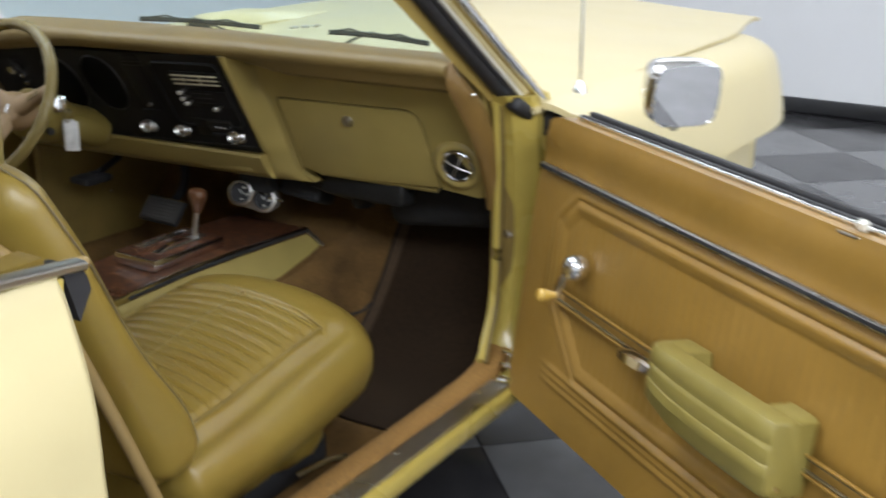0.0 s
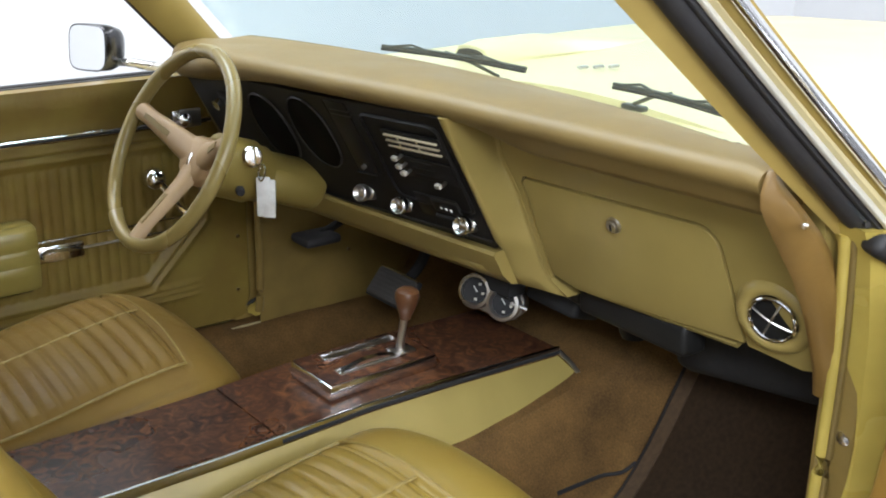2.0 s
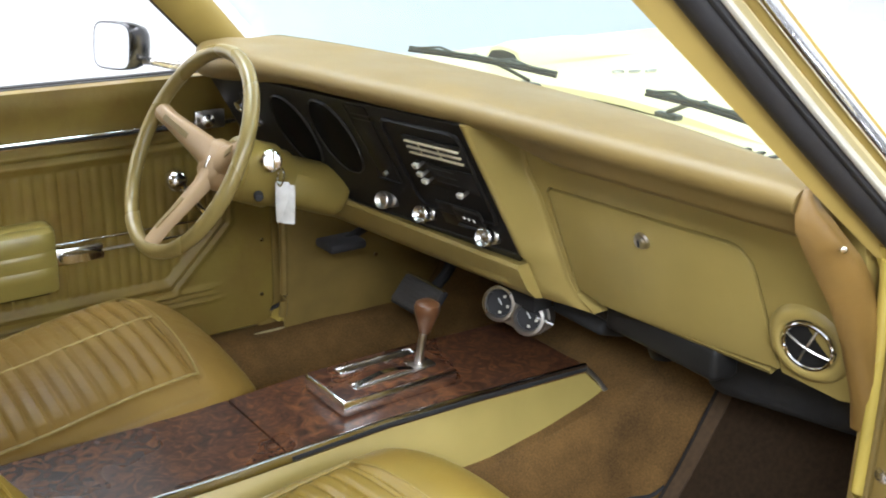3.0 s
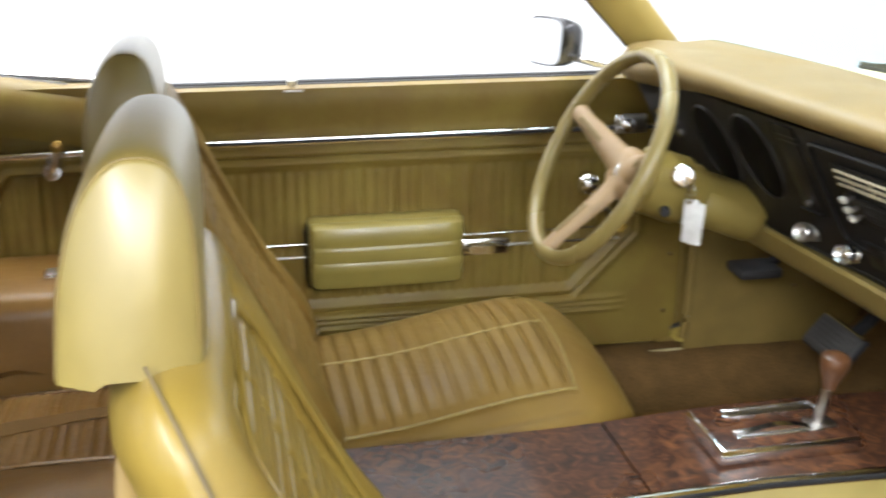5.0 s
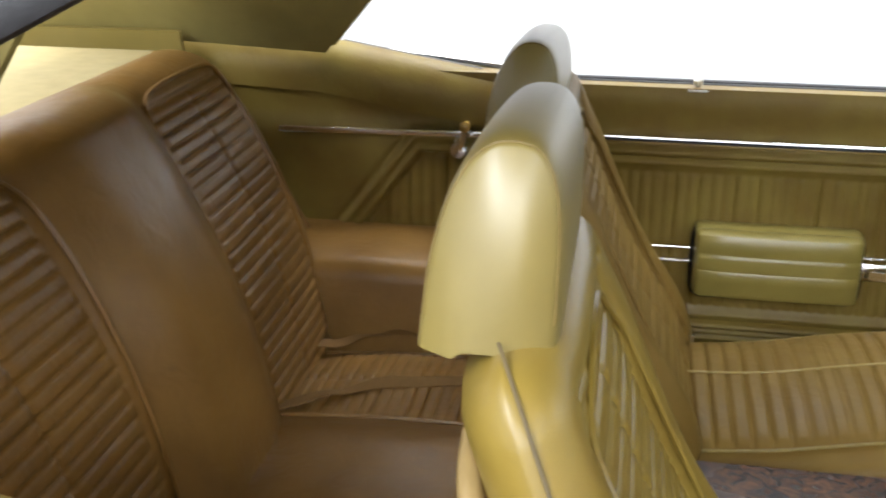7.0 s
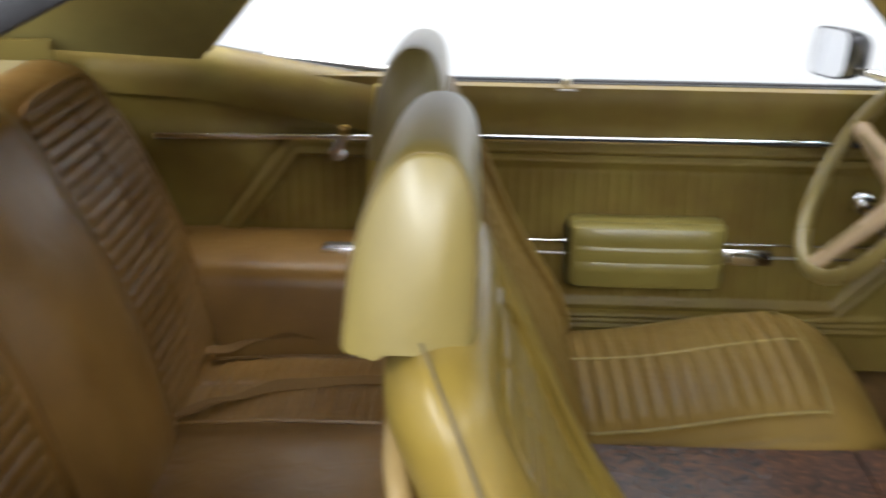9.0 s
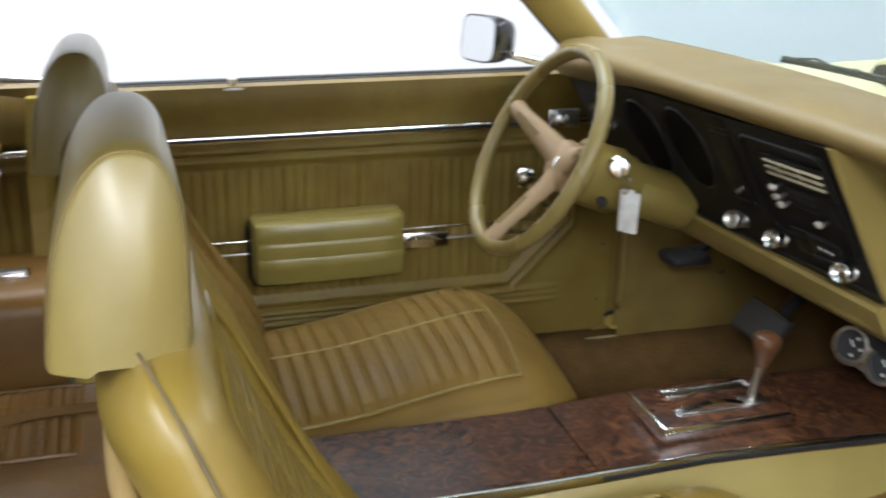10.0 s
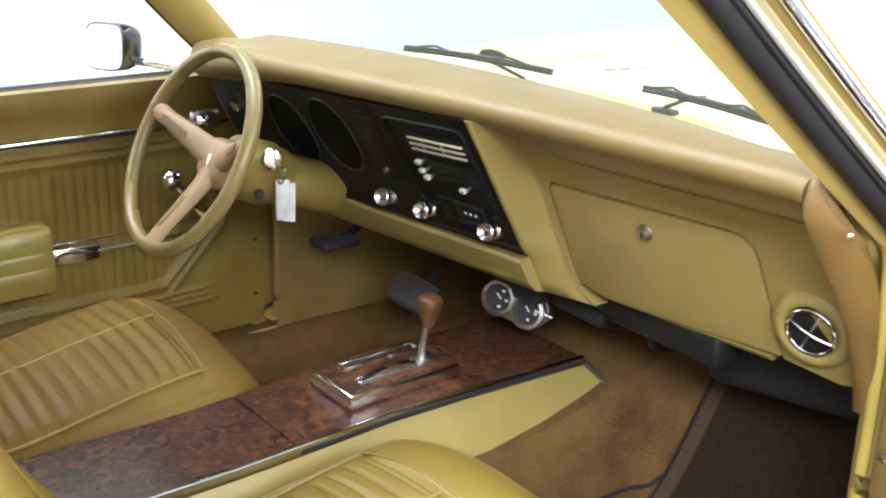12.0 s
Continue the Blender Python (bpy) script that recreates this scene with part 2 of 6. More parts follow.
def cushion(m, length, half, thick, flutes=None, pitch=0.027, amp=0.006, seams=(), under=0.5, ends=(0.06, 0.08), crown=0.0,
            nu=150, nv=72, square=5.0, sag=None):
    """an upholstered pad: x along its length, y across it, z out of its face. half(x) is the half width, flutes = (x0, x1, half width)."""
    rings = []
    for i in range(nu + 1):
        q = i / nu
        x = length * (0.5 - 0.5 * math.cos(math.pi * q)) if q < 0.06 or q > 0.94 else None
        if x is None:
            c6 = length * (0.5 - 0.5 * math.cos(math.pi * 0.06))
            x = c6 + (length - 2 * c6) * (q - 0.06) / 0.88
        e0 = min(1, x / ends[0]) if ends[0] else 1
        e1 = min(1, (length - x) / ends[1]) if ends[1] else 1
        k = math.sqrt(max(0.0, 1 - (1 - e0) ** 2)) * math.sqrt(max(0.0, 1 - (1 - e1) ** 2))
        k = max(k, 0.03)
        w = half(x) * (0.8 + 0.2 * k)
        ring = []
        for j in range(nv + 1):
            t = -1 + 2 * j / nv
            y = w * math.sin(math.pi / 2 * t)
            z = thick * (1 - under) * k * max(0.0, 1 - abs(y / w) ** square) ** 0.5
            z += crown * k * max(0.0, 1 - (y / w) ** 2)
            if sag:
                z += sag(x, y) * k
            if flutes:
                x0, x1, fy = flutes[:3]
                mid = min(flutes[3], key=lambda c: abs(y - c)) if len(flutes) > 3 else 0.0
                yf = y - mid
                inside = smooth_step(0, 0.008, fy - abs(yf)) * smooth_step(0, 0.008, x - x0) * smooth_step(0, 0.008, x1 - x)
                groove = (1 - abs(math.sin(math.pi * (x - x0) / pitch))) ** 3.2
                z -= amp * groove * inside
                for sy in seams:
                    z -= amp * 0.9 * inside * math.exp(-((yf - sy) / 0.004) ** 2)
                edge = min(abs(fy - abs(yf)) if x0 - 0.01 < x < x1 + 0.01 else 9, min(abs(x - x0), abs(x - x1)) if abs(yf) < fy + 0.01 else 9)
                z -= amp * 1.1 * math.exp(-(edge / 0.005) ** 2)
            ring.append(m @ Vector((x, y, z)))
        for j in range(1, 16):
            t = 1 - 2 * j / 16
            y = w * math.sin(math.pi / 2 * t)
            z = -thick * under * k * max(0.0, 1 - abs(y / w) ** square) ** 0.5
            ring.append(m @ Vector((x, y, z)))
        rings.append(ring)
    return loft(rings)

# ---------- the showroom ----------
def slab(name, c, s, mat, label):
    return tagged(part(name, box(c, s), mat), label, name.split("_")[0], kind="structure")


slab("wall_front", (5.8, -2.1, 1.8), (0.2, 9.9, 3.6), WALL, "plain white painted showroom wall")
slab("wall_back", (-6.3, -2.1, 1.8), (0.2, 9.9, 3.6), WALL, "plain white painted showroom wall")
slab("wall_left", (0, 2.7, 1.8), (12.4, 0.2, 3.6), WALL, "plain white painted showroom wall")
slab("wall_right", (0, -6.9, 1.8), (12.4, 0.2, 3.6), WALL, "plain white painted showroom wall")
slab("ceiling", (0, -2.1, 3.66), (12.8, 9.9, 0.12), CEIL, "white showroom ceiling")
slab("floor", (0, -2.1, -0.06), (12.8, 9.9, 0.108), TILE_DARK, "polished dark and grey checkered tile floor")
for nm, c, s in (("baseboard_front", (5.68, -2.1, 0.0425), (0.03, 9.2, 0.085)), ("baseboard_left", (0, 2.585, 0.0425), (12.2, 0.03, 0.085)),
                 ("baseboard_right", (0, -6.785, 0.0425), (12.2, 0.03, 0.085)), ("baseboard_back", (-6.18, -2.1, 0.0425), (0.03, 9.2, 0.085))):
    tagged(part(nm, box(c, s, 0.006), BASEBOARD), "glossy black baseboard along the white wall", "baseboard", kind="structure")


CARPET_EDGE = material("tan_carpet_edge", (0.25, 0.132, 0.030), 0.8, vary=0.25, scale=150, bump=0.5)

# ---------- car body ----------
body = thing("car", (0.6, 0, 0.3), "pale yellow two-door hardtop coupe with open passenger door", "car")


def skin(fun, nu, nv, thick=0.012, bm=None):
    """a curved sheet with thickness: fun(u, v) for u, v in 0..1."""
    bm = bm or bmesh.new()
    g = [[Vector(fun(i / nu, j / nv)) for j in range(nv + 1)] for i in range(nu + 1)]

    def normal(i, j):
        a = g[min(i + 1, nu)][j] - g[max(i - 1, 0)][j]
        b = g[i][min(j + 1, nv)] - g[i][max(j - 1, 0)]
        return a.cross(b).normalized()
    top = [[bm.verts.new(g[i][j]) for j in range(nv + 1)] for i in range(nu + 1)]
    low = [[bm.verts.new(g[i][j] - thick * normal(i, j)) for j in range(nv + 1)] for i in range(nu + 1)]
    for i in range(nu):
        for j in range(nv):
            bm.faces.new((top[i][j], top[i + 1][j], top[i + 1][j + 1], top[i][j + 1]))
            bm.faces.new((low[i][j], low[i][j + 1], low[i + 1][j + 1], low[i + 1][j]))
    for i in range(nu):
        for j in (0, nv):
            bm.faces.new((top[i][j], top[i + 1][j], low[i + 1][j], low[i][j]))
    for j in range(nv):
        for i in (0, nu):
            bm.faces.new((top[i][j], top[i][j + 1], low[i][j + 1], low[i][j]))
    return bm


def mixv(a, b, t):
    return a + (b - a) * t


# hood, falling a little to the nose, with a raised centre
def hood(u, v):
    x = mixv(1.27, 2.75, u)
    y = mixv(-0.726, 0.726, v) * (1 - 0.12 * smooth_step(0.6, 1.0, u))
    z = 0.880 + 0.012 * math.sin(math.pi * u * 0.8) - 0.10 * max(0, u - 0.9) ** 1.2 + 0.02 * math.exp(-(y / 0.3) ** 2) - 0.02 * (y / 0.72) ** 2
    return x, y, z


part("hood", skin(hood, 24, 20), BODY, body, "pale yellow painted hood")


def fender(side):
    def fun(u, v):
        x = mixv(1.05, 2.85, u)
        a = v * 1.35
        yy = 0.735 + 0.145 * math.sin(min(a, math.pi / 2))
        z = 0.862 - 0.02 * u - 0.12 * smooth_step(0.72, 1.0, u) - 0.14 * (1 - math.cos(a)) - 0.24 * max(0, v - 0.6)
        return x, side * (yy - 0.20 * smooth_step(0.55, 1.0, u) ** 1.5), z
    return fun


part("fender", skin(fender(-1), 30, 14), BODY, body)
part("fender", skin(fender(1), 30, 14), BODY, body)
# lower sides of the fenders and the nose
for sd in (-1, 1):
    part("fender_side", box((1.55, sd * 0.845, 0.46), (0.98, 0.03, 0.46), 0.01), BODY, body)
part("front_bumper", box((2.80, 0, 0.52), (0.12, 1.3, 0.40), 0.05), BODY, body)
# cowl between hood and glass, with slots
cowl = part("cowl", skin(lambda u, v: (mixv(1.12 - 0.09 * (2 * v - 1) ** 4, 1.275, u) - 0.01 * (2 * v - 1) ** 2 * (1 - u), mixv(-0.742, 0.742, v), 0.878 + 0.006 * u - 0.012 * (2 * v - 1) ** 8), 4, 28), BODY, body)
for i in range(14):
    y = -0.62 + i * 0.024
    part("cowl_slot", box((1.19, y, 0.889), (0.05, 0.008, 0.004), 0.001), BLACK_DULL, cowl)
# hood scoop with a dark rear opening
ARCH = ((-1, -0.3), (-1, 0.35), (-0.75, 0.85), (-0.3, 1), (0.3, 1), (0.75, 0.85), (1, 0.35), (1, -0.3))
scoop = part("hood_scoop", loft([[(x, 0.478 - 0.02 * (x - 1.4) + w * c, z0 + h * s) for c, s in ARCH]
                                 for x, w, h, z0 in ((1.400, 0.056, 0.036, 0.874), (1.45, 0.072, 0.044, 0.874), (1.6, 0.085, 0.044, 0.874), (1.95, 0.05, 0.010, 0.872))]), BODY, body)
part("scoop_opening", loft([[(1.397 + d, 0.478 + 0.046 * c, 0.876 + 0.027 * s) for c, s in ARCH] for d in (-0.003, 0.05)]), BLACK_DULL, scoop)
for i in range(3):
    part("hood_emblem", box((1.415 + i * 0.03, 0.163 - i * 0.012, 0.9075), (0.024, 0.010, 0.006), 0.002), STEEL, body, "small chrome hood badge piece")

# roof, header and pillars
ROOF_Z = 1.285


def roof(u, v):
    y = mixv(-1, 1, v)
    x = mixv(0.50, -0.78, u)
    return x, y * (0.56 - 0.02 * u), ROOF_Z + 0.03 * (1 - (2 * u - 0.9) ** 2 * 0.8) - 0.05 * y * y - 0.05 * max(0, u - 0.7)


part("roof", skin(roof, 16, 16, -0.02), BODY, body)


def headliner(u, v):
    x, y, z = roof(u, v)
    return x, y * 0.97, z - 0.035


part("headliner", skin(headliner, 16, 16, 0.01), HEADLINER, body, "smooth olive vinyl headliner")

def pillar_line(side, low, top):
    """a line up the front pillar, slightly bowed."""
    a, b = Vector(low), Vector(top)
    pts = []
    for i in range(13):
        t = i / 12
        p = a.lerp(b, t) + Vector((-0.006, -0.002, 0.0)) * math.sin(math.pi * t)
        pts.append(Vector((p.x, side * p.y, p.z)))
    return pts


def bar(points, wide, deep, wide_way, bm=None):
    """a bar of rectangular, rounded section along points; wide_way is the direction of its width."""
    pts = [Vector(p) for p in points]
    rings = []
    for i, p in enumerate(pts):
        d = (pts[min(i + 1, len(pts) - 1)] - pts[max(i - 1, 0)]).normalized()
        a = Vector(wide_way)
        a = (a - d * a.dot(d)).normalized()
        b = d.cross(a)
        ring = []
        for c, s in ((1, 0.5), (0.8, 0.9), (0.4, 1), (-0.4, 1), (-0.8, 0.9), (-1, 0.5), (-1, -0.5), (-0.8, -0.9), (-0.4, -1), (0.4, -1), (0.8, -0.9), (1, -0.5)):
            ring.append(p + a * (c * wide / 2) + b * (s * deep / 2))
        rings.append(ring)
    return loft(rings, bm=bm)


# lines up each front pillar: inner edge by the glass, start of the seal, end of the seal, outer edge of the frame
PILLARS = {
    -1: (((0.992, 0.660, 0.880), (0.541, 0.537, 1.285)), ((1.005, 0.668, 0.876), (0.576, 0.562, 1.285)),
         ((1.044, 0.706, 0.874), (0.612, 0.599, 1.285)), ((1.054, 0.728, 0.874), (0.608, 0.632, 1.285))),
    1: (((0.943, 0.672, 0.885), (0.560, 0.512, 1.285)), ((0.866, 0.676, 0.880), (0.447, 0.518, 1.285)),
        ((0.890, 0.712, 0.876), (0.475, 0.555, 1.285)), ((0.905, 0.738, 0.876), (0.490, 0.600, 1.285))),
}
for sd in (-1, 1):
    l_in, l_seal, l_out, l_frame = [pillar_line(sd, *e) for e in PILLARS[sd]]
    out = Vector((0.5, sd * 0.6, 0.62)).normalized()
    part("pillar_trim", loft([[a, a.lerp(b, 0.25) - out * 0.005, a.lerp(b, 0.75) - out * 0.006, b, b + out * 0.02, a + out * 0.02] for a, b in zip(l_in, l_seal)]), PILLAR_TRIM, body, "gold painted inner pillar trim", 50)
    part("front_pillar", bar([a.lerp(b, 0.26) + out * 0.034 for a, b in zip(l_seal, l_frame)], 0.036, 0.03, (0.2, sd, 0.1)), BODY, body)
    mid = [a.lerp(b, 0.40) for a, b in zip(l_seal, l_out)]
    part("pillar_seal", tube([p + out * 0.006 for p in mid], 0.0175 if sd < 0 else 0.012, 16), RUBBER, body, "thick black rubber door seal")
    if sd < 0:
        part("seal_lip", bar([a.lerp(b, 0.84) + Vector((-0.010, -0.007, 0.002)) for a, b in zip(l_seal, l_out)], 0.007, 0.012, (0.3, sd, 0)), RUBBER, body, "narrow outer lip of the door seal")
    part("pillar_frame", loft([[a, a.lerp(b, 0.5) - out * 0.003, b, b + out * 0.02, a + out * 0.02] for a, b in zip(l_out, l_frame)]), PILLAR_TRIM, body, "gold painted window frame", 50)
    # passenger side in pale satin: chrome's bright reflection put into the colour
    part("pillar_moulding", bar([a + (Vector((-0.009, -0.010, 0.001)) if sd < 0 else Vector((0.002, 0.003, -0.001))) for a in l_out], 0.007 if sd < 0 else 0.005, 0.010, (0.2, sd, 0.2)), SATIN if sd < 0 else CHROME, body, "thin bright seal moulding")
    part("pillar_moulding", bar([a + Vector((0.006, sd * 0.008, 0.004)) for a in l_frame], 0.012, 0.014, (0, 0, 1)), CHROME, body, "bright drip moulding")
part("header", bar([(0.56, y, 1.27 + 0.03 * (1 - (y / 0.55) ** 2)) for y in (-0.55, -0.35, -0.12, 0.12, 0.35, 0.55)], 0.07, 0.04, (1, 0, 0)), JAMB, body)
# roof rails over the doors
for sd in (-1, 1):
    part("roof_rail", bar([(0.57 if sd < 0 else 0.46, sd * 0.55, 1.275), (0.3, sd * 0.575, 1.28), (-0.05, sd * 0.585, 1.265), (-0.18, sd * 0.60, 1.235), (-0.28, sd * 0.61, 1.19)], 0.05, 0.04, (0, 1, 0)), PASSENGER_TRIM if sd < 0 else JAMB, body)
    part("rail_seal", bar([(0.57 if sd < 0 else 0.46, sd * 0.60, 1.27), (0.3, sd * 0.61, 1.27), (-0.05, sd * 0.62, 1.24), (-0.18, sd * 0.63, 1.205), (-0.27, sd * 0.635, 1.16)], 0.025, 0.025, (0, 1, 0)), RUBBER, body)

# windshield
def shield(u, v):
    y = mixv(-1, 1, v)
    x0, z0 = 1.13 - 0.14 * y * y, 0.895
    x1, z1 = 0.60 - 0.03 * y * y, 1.290 - 0.02 * y * y
    return mixv(x0, x1, u) + 0.015 * math.sin(math.pi * u), y * mixv(0.70, 0.55, u), mixv(z0, z1, u)


ws = tagged(part("windshield", skin(shield, 10, 20, 0.004), GLASS), "clear slightly green tinted curved windshield glass", "windshield", kind="structure")
ws.visible_shadow = False
part("windshield_rubber", tube([Vector(shield(0.0, v / 20)) + Vector((0.0, 0, 0.002)) for v in range(21)], 0.004), RUBBER, body)


# quarter panels behind the door openings
def quarter(side):
    def fun(u, v):
        x = mixv(-0.094, -2.0, u)
        a = v
        y = 0.762 + 0.058 * math.sin(math.pi / 2 * min(1, a * 3.4)) + 0.012 * a
        z = 0.878 - 0.60 * a + 0.03 * smooth_step(0.15, 0.5, u) * (1 - a)
        return x - 0.022 * math.sin(math.pi / 2 * min(1, a * 2.5)) * (1 - u) + 0.02 * a * (1 - u), side * y, z
    return fun


for sd in (-1, 1):
    part("quarter_panel", skin(quarter(sd), 24, 48), BODY, body)
    fold = [Vector(quarter(sd)(0.0, k / 20)) for k in range(21)]
    part("quarter_fold", loft([[p, p + Vector((0.004, -sd * 0.001, 0)), p + Vector((0.013, -sd * 0.009, 0)), p + Vector((0.012, -sd * 0.014, 0)), p + Vector((0, -sd * 0.011, 0))] for p in fold]), BODY, body, "folded front edge of the quarter panel", 25)
    part("quarter_belt_moulding", bar([(-0.055 - 0.1 * i, sd * 0.759, 0.879 + 0.009 * i) for i in range(6)], 0.024, 0.011, (0, 1, 0)), STEEL, body, "bright belt moulding")
    part("moulding_tip", revolve([(0.004, -0.012), (0.0075, -0.006), (0.0075, 0.004), (0.005, 0.009), (0.001, 0.011)], axis((-0.045, sd * 0.748, 0.875), (1, 0, 0)), 14), TAN_RIM, body, "pale plastic end of the belt moulding")
    part("jamb_rubber", loft([[(-0.080, sd * y, 0.873), (-0.054, sd * y, 0.873), (-0.049, sd * y, 0.862), (-0.046, sd * y, 0.848), (-0.064, sd * y, 0.816)] for y in (0.732, 0.762)]), RUBBER, body, "black rubber corner block")
    part("quarter_jamb", loft([[(x, sd * y, z) for x, y in ((-0.083 + dx, 0.765), (-0.080 + dx, 0.69), (-0.10 + dx, 0.66), (-0.13 + dx, 0.66), (-0.13 + dx, 0.75))]
                               for z, dx in ((0.872, 0.0), (0.75, -0.012), (0.6, -0.016), (0.45, -0.018), (0.37, -0.01))]), JAMB, body, "gold painted rear door jamb")
    part("jamb_seal", tube(bezier([(-0.070, sd * 0.748, 0.835), (-0.082, sd * 0.752, 0.77), (-0.094, sd * 0.735, 0.65), (-0.096, sd * 0.70, 0.42)], 6), 0.005), RUBBER, body)
    # sill, sill plate and rocker
    part("sill", box((0.45, sd * (0.735 if sd < 0 else 0.738), 0.332 if sd < 0 else 0.262), (1.16, 0.100 if sd < 0 else 0.106, 0.036 if sd < 0 else 0.10), 0.012), JAMB, body, "gold painted door sill")
    plate = part("sill_plate", box((0.42, sd * 0.751, 0.354), (0.96, 0.040, 0.008), 0.003), STEEL, body, "ribbed aluminium sill plate")
    for k in range(5):
        part("rib", box((0.42, sd * (0.739 + 0.006 * k), 0.3585), (0.94, 0.003, 0.002), 0.0006), STEEL, plate)
    for i in range(4):
        part("screw", revolve([(0.005, 0), (0.005, 0.003), (0.001, 0.004)], axis((0.02 + i * 0.27, sd * 0.743, 0.357), (0, 0, 1)), 10), CHROME, plate)
    part("sill_trim", tube(bezier([(1.0, sd * 0.69, 0.37), (0.93, sd * 0.698, 0.352), (0.80, sd * 0.702, 0.346), (0.4, sd * 0.702, 0.344), (-0.05, sd * 0.702, 0.344)], 6), 0.031 if sd < 0 else 0.009, 16, flat=0.5), CARPET_EDGE if sd < 0 else RUBBER, body, "tan bound carpet edge along the sill" if sd < 0 else "black lower door seal")
    part("rocker", box((0.45, sd * 0.655, 0.270), (1.3, 0.04, 0.11), 0.018, 3), BODY, body)
    # front door jamb with its hinge pillar
    part("hinge_pillar", loft([[(x, sd * y, z) for x, y in ((1.045 + dx, 0.655), (1.040 + dx, 0.70), (1.07 + dx, 0.735), (1.14 + dx, 0.735), (1.14 + dx, 0.655))]
                               for z, dx in ((0.89, -0.055), (0.86, -0.035), (0.75, -0.01), (0.6, 0.0), (0.45, -0.01), (0.38, -0.05), (0.34, -0.09))]), JAMB, body, "gold painted door hinge pillar")
    part("jamb_bolt", revolve([(0.012, 0), (0.012, 0.004), (0.006, 0.006), (0.006, 0.012), (0.001, 0.013)], axis((1.042, sd * 0.685, 0.607), (-1, sd * 0.3, 0)), 12), STEEL, body)
    if sd < 0:
        strip = bezier([(1.005, sd * 0.668, 0.875), (1.028, sd * 0.662, 0.75), (1.034, sd * 0.66, 0.6), (1.02, sd * 0.662, 0.46), (0.97, sd * 0.675, 0.40), (0.93, sd * 0.69, 0.372)], 6)
        part("jamb_flange", tube(strip, 0.009, 10), JAMB, body, "pale gold painted jamb flange")
        part("jamb_groove", tube([p + Vector((-0.001, -0.011, 0)) for p in strip], 0.0045), VINYL_DARK, body)
        part("seal_end", box((0, 0, 0), (0.060, 0.034, 0.030), 0.011, 3, m=pose(1.018, -0.712, 0.866, 0, 30, -18)), RUBBER, body, "folded black rubber seal end")
        part("hinge_gap", box((1.098, -0.742, 0.835), (0.055, 0.030, 0.060), 0.006), BLACK_DULL, body)
        part("check_link", box((1.082, -0.728, 0.838), (0.014, 0.02, 0.05), 0.004), KNOB_WOOD, body, "rusty hinge link")
        for k, (hx, hz) in enumerate(((0.955, 0.392), (0.93, 0.378), (0.90, 0.365))):
            part("jamb_clip", box((hx, -0.735 - 0.01 * k, hz), (0.012, 0.022, 0.008), 0.003), CHROME, body)

# rear sail panels, shelf, rear glass surround
def sail(side):
    def fun(u, v):
        low = Vector((mixv(-0.43, -1.10, u), side * (0.665 - 0.05 * u), 0.934 + 0.040 * u))
        top = Vector((mixv(-0.15 if side > 0 else -0.245, -0.75, u), side * 0.555, mixv(1.24, 1.21, u)))
        p = low.lerp(top, v)
        return p.x, p.y - side * 0.03 * math.sin(math.pi * v), p.z
    return fun


for sd in (-1, 1):
    part("sail_panel", skin(sail(sd), 12, 10, 0.03 * sd), HEADLINER, body, "olive headliner covered rear roof pillar")
    part("sail_edge", tube([Vector(sail(sd)(0, i / 10)) + Vector((0.006, 0, 0)) for i in range(11)], 0.010), HEADLINER, body)
part("rear_shelf", box((-0.92, 0, 0.925), (0.52, 1.02, 0.02), 0.004), material("tan_shelf", (0.50, 0.41, 0.20), 0.8, vary=0.1, bump=0.3), body, "pale tan rear parcel shelf")
for sd in (-1, 1):
    part("rear_side_band", skin(lambda u, v: (mixv(-0.67, -1.2, u), sd * mixv(0.600, 0.592, v), mixv(0.905, 0.956, v)), 6, 3, 0.01 * sd), PLASTIC, body, "pale gold rear side trim band")
part("rear_bulkhead", box((-0.86, 0, 0.6), (0.03, 1.3, 0.62)), BLACK_DULL, body)
part("rear_deck", box((-1.6, 0, 0.86), (0.9, 1.5, 0.03), 0.01), BODY, body)
part("rear_window_trim", bar([(-1.13, -0.55, 0.95), (-1.17, 0, 0.95), (-1.13, 0.55, 0.95)], 0.06, 0.04, (1, 0, 0)), PLASTIC, body)


# floor pan, tunnel and toe boards in carpet
def carpet(u, v):
    x = mixv(-0.1, 1.62, u)
    y = mixv(-0.70, 0.70, v)
    w = 0.14 + 0.03 * smooth_step(1.0, 1.4, x)
    h = 0.165 + 0.035 * smooth_step(0.85, 1.2, x) + 0.14 * smooth_step(1.2, 1.5, x)
    tun = h * (1 - smooth_step(w - 0.005, w + 0.09, abs(y)))
    far = 0.20 * smooth_step(0.1, 0.3, y)
    toe = 0.42 * smooth_step(1.08 + far, 1.50 + far / 2, x)
    side = 0.10 * smooth_step(0.60, 0.70, abs(y)) * (1 - smooth_step(0.9, 1.1, x)) if y < 0 else 0.09 * smooth_step(0.52, 0.64, y)
    lump = 0.004 * noise.noise((x * 9, y * 9, 1.0))
    return x, y, 0.235 + max(tun, toe) + 0.25 * min(tun, toe) + side + lump


part("carpet", skin(carpet, 90, 90, 0.01), CARPET, body, "worn brown cut-pile floor carpet")
mat_ob = thing("floor_mat", (1.2, -0.42, 0.25), "dark brown carpeted footwell mat with bound edge", "floor mat")


def mat_fun(u, v):
    y = mixv(-0.655, -0.247 + 0.008 * u, v)
    x = mixv(0.80, 1.50, u)
    q = carpet((x + 0.1) / 1.72, (y + 0.7) / 1.4)
    return q[0] - 0.004, q[1], q[2] + 0.008


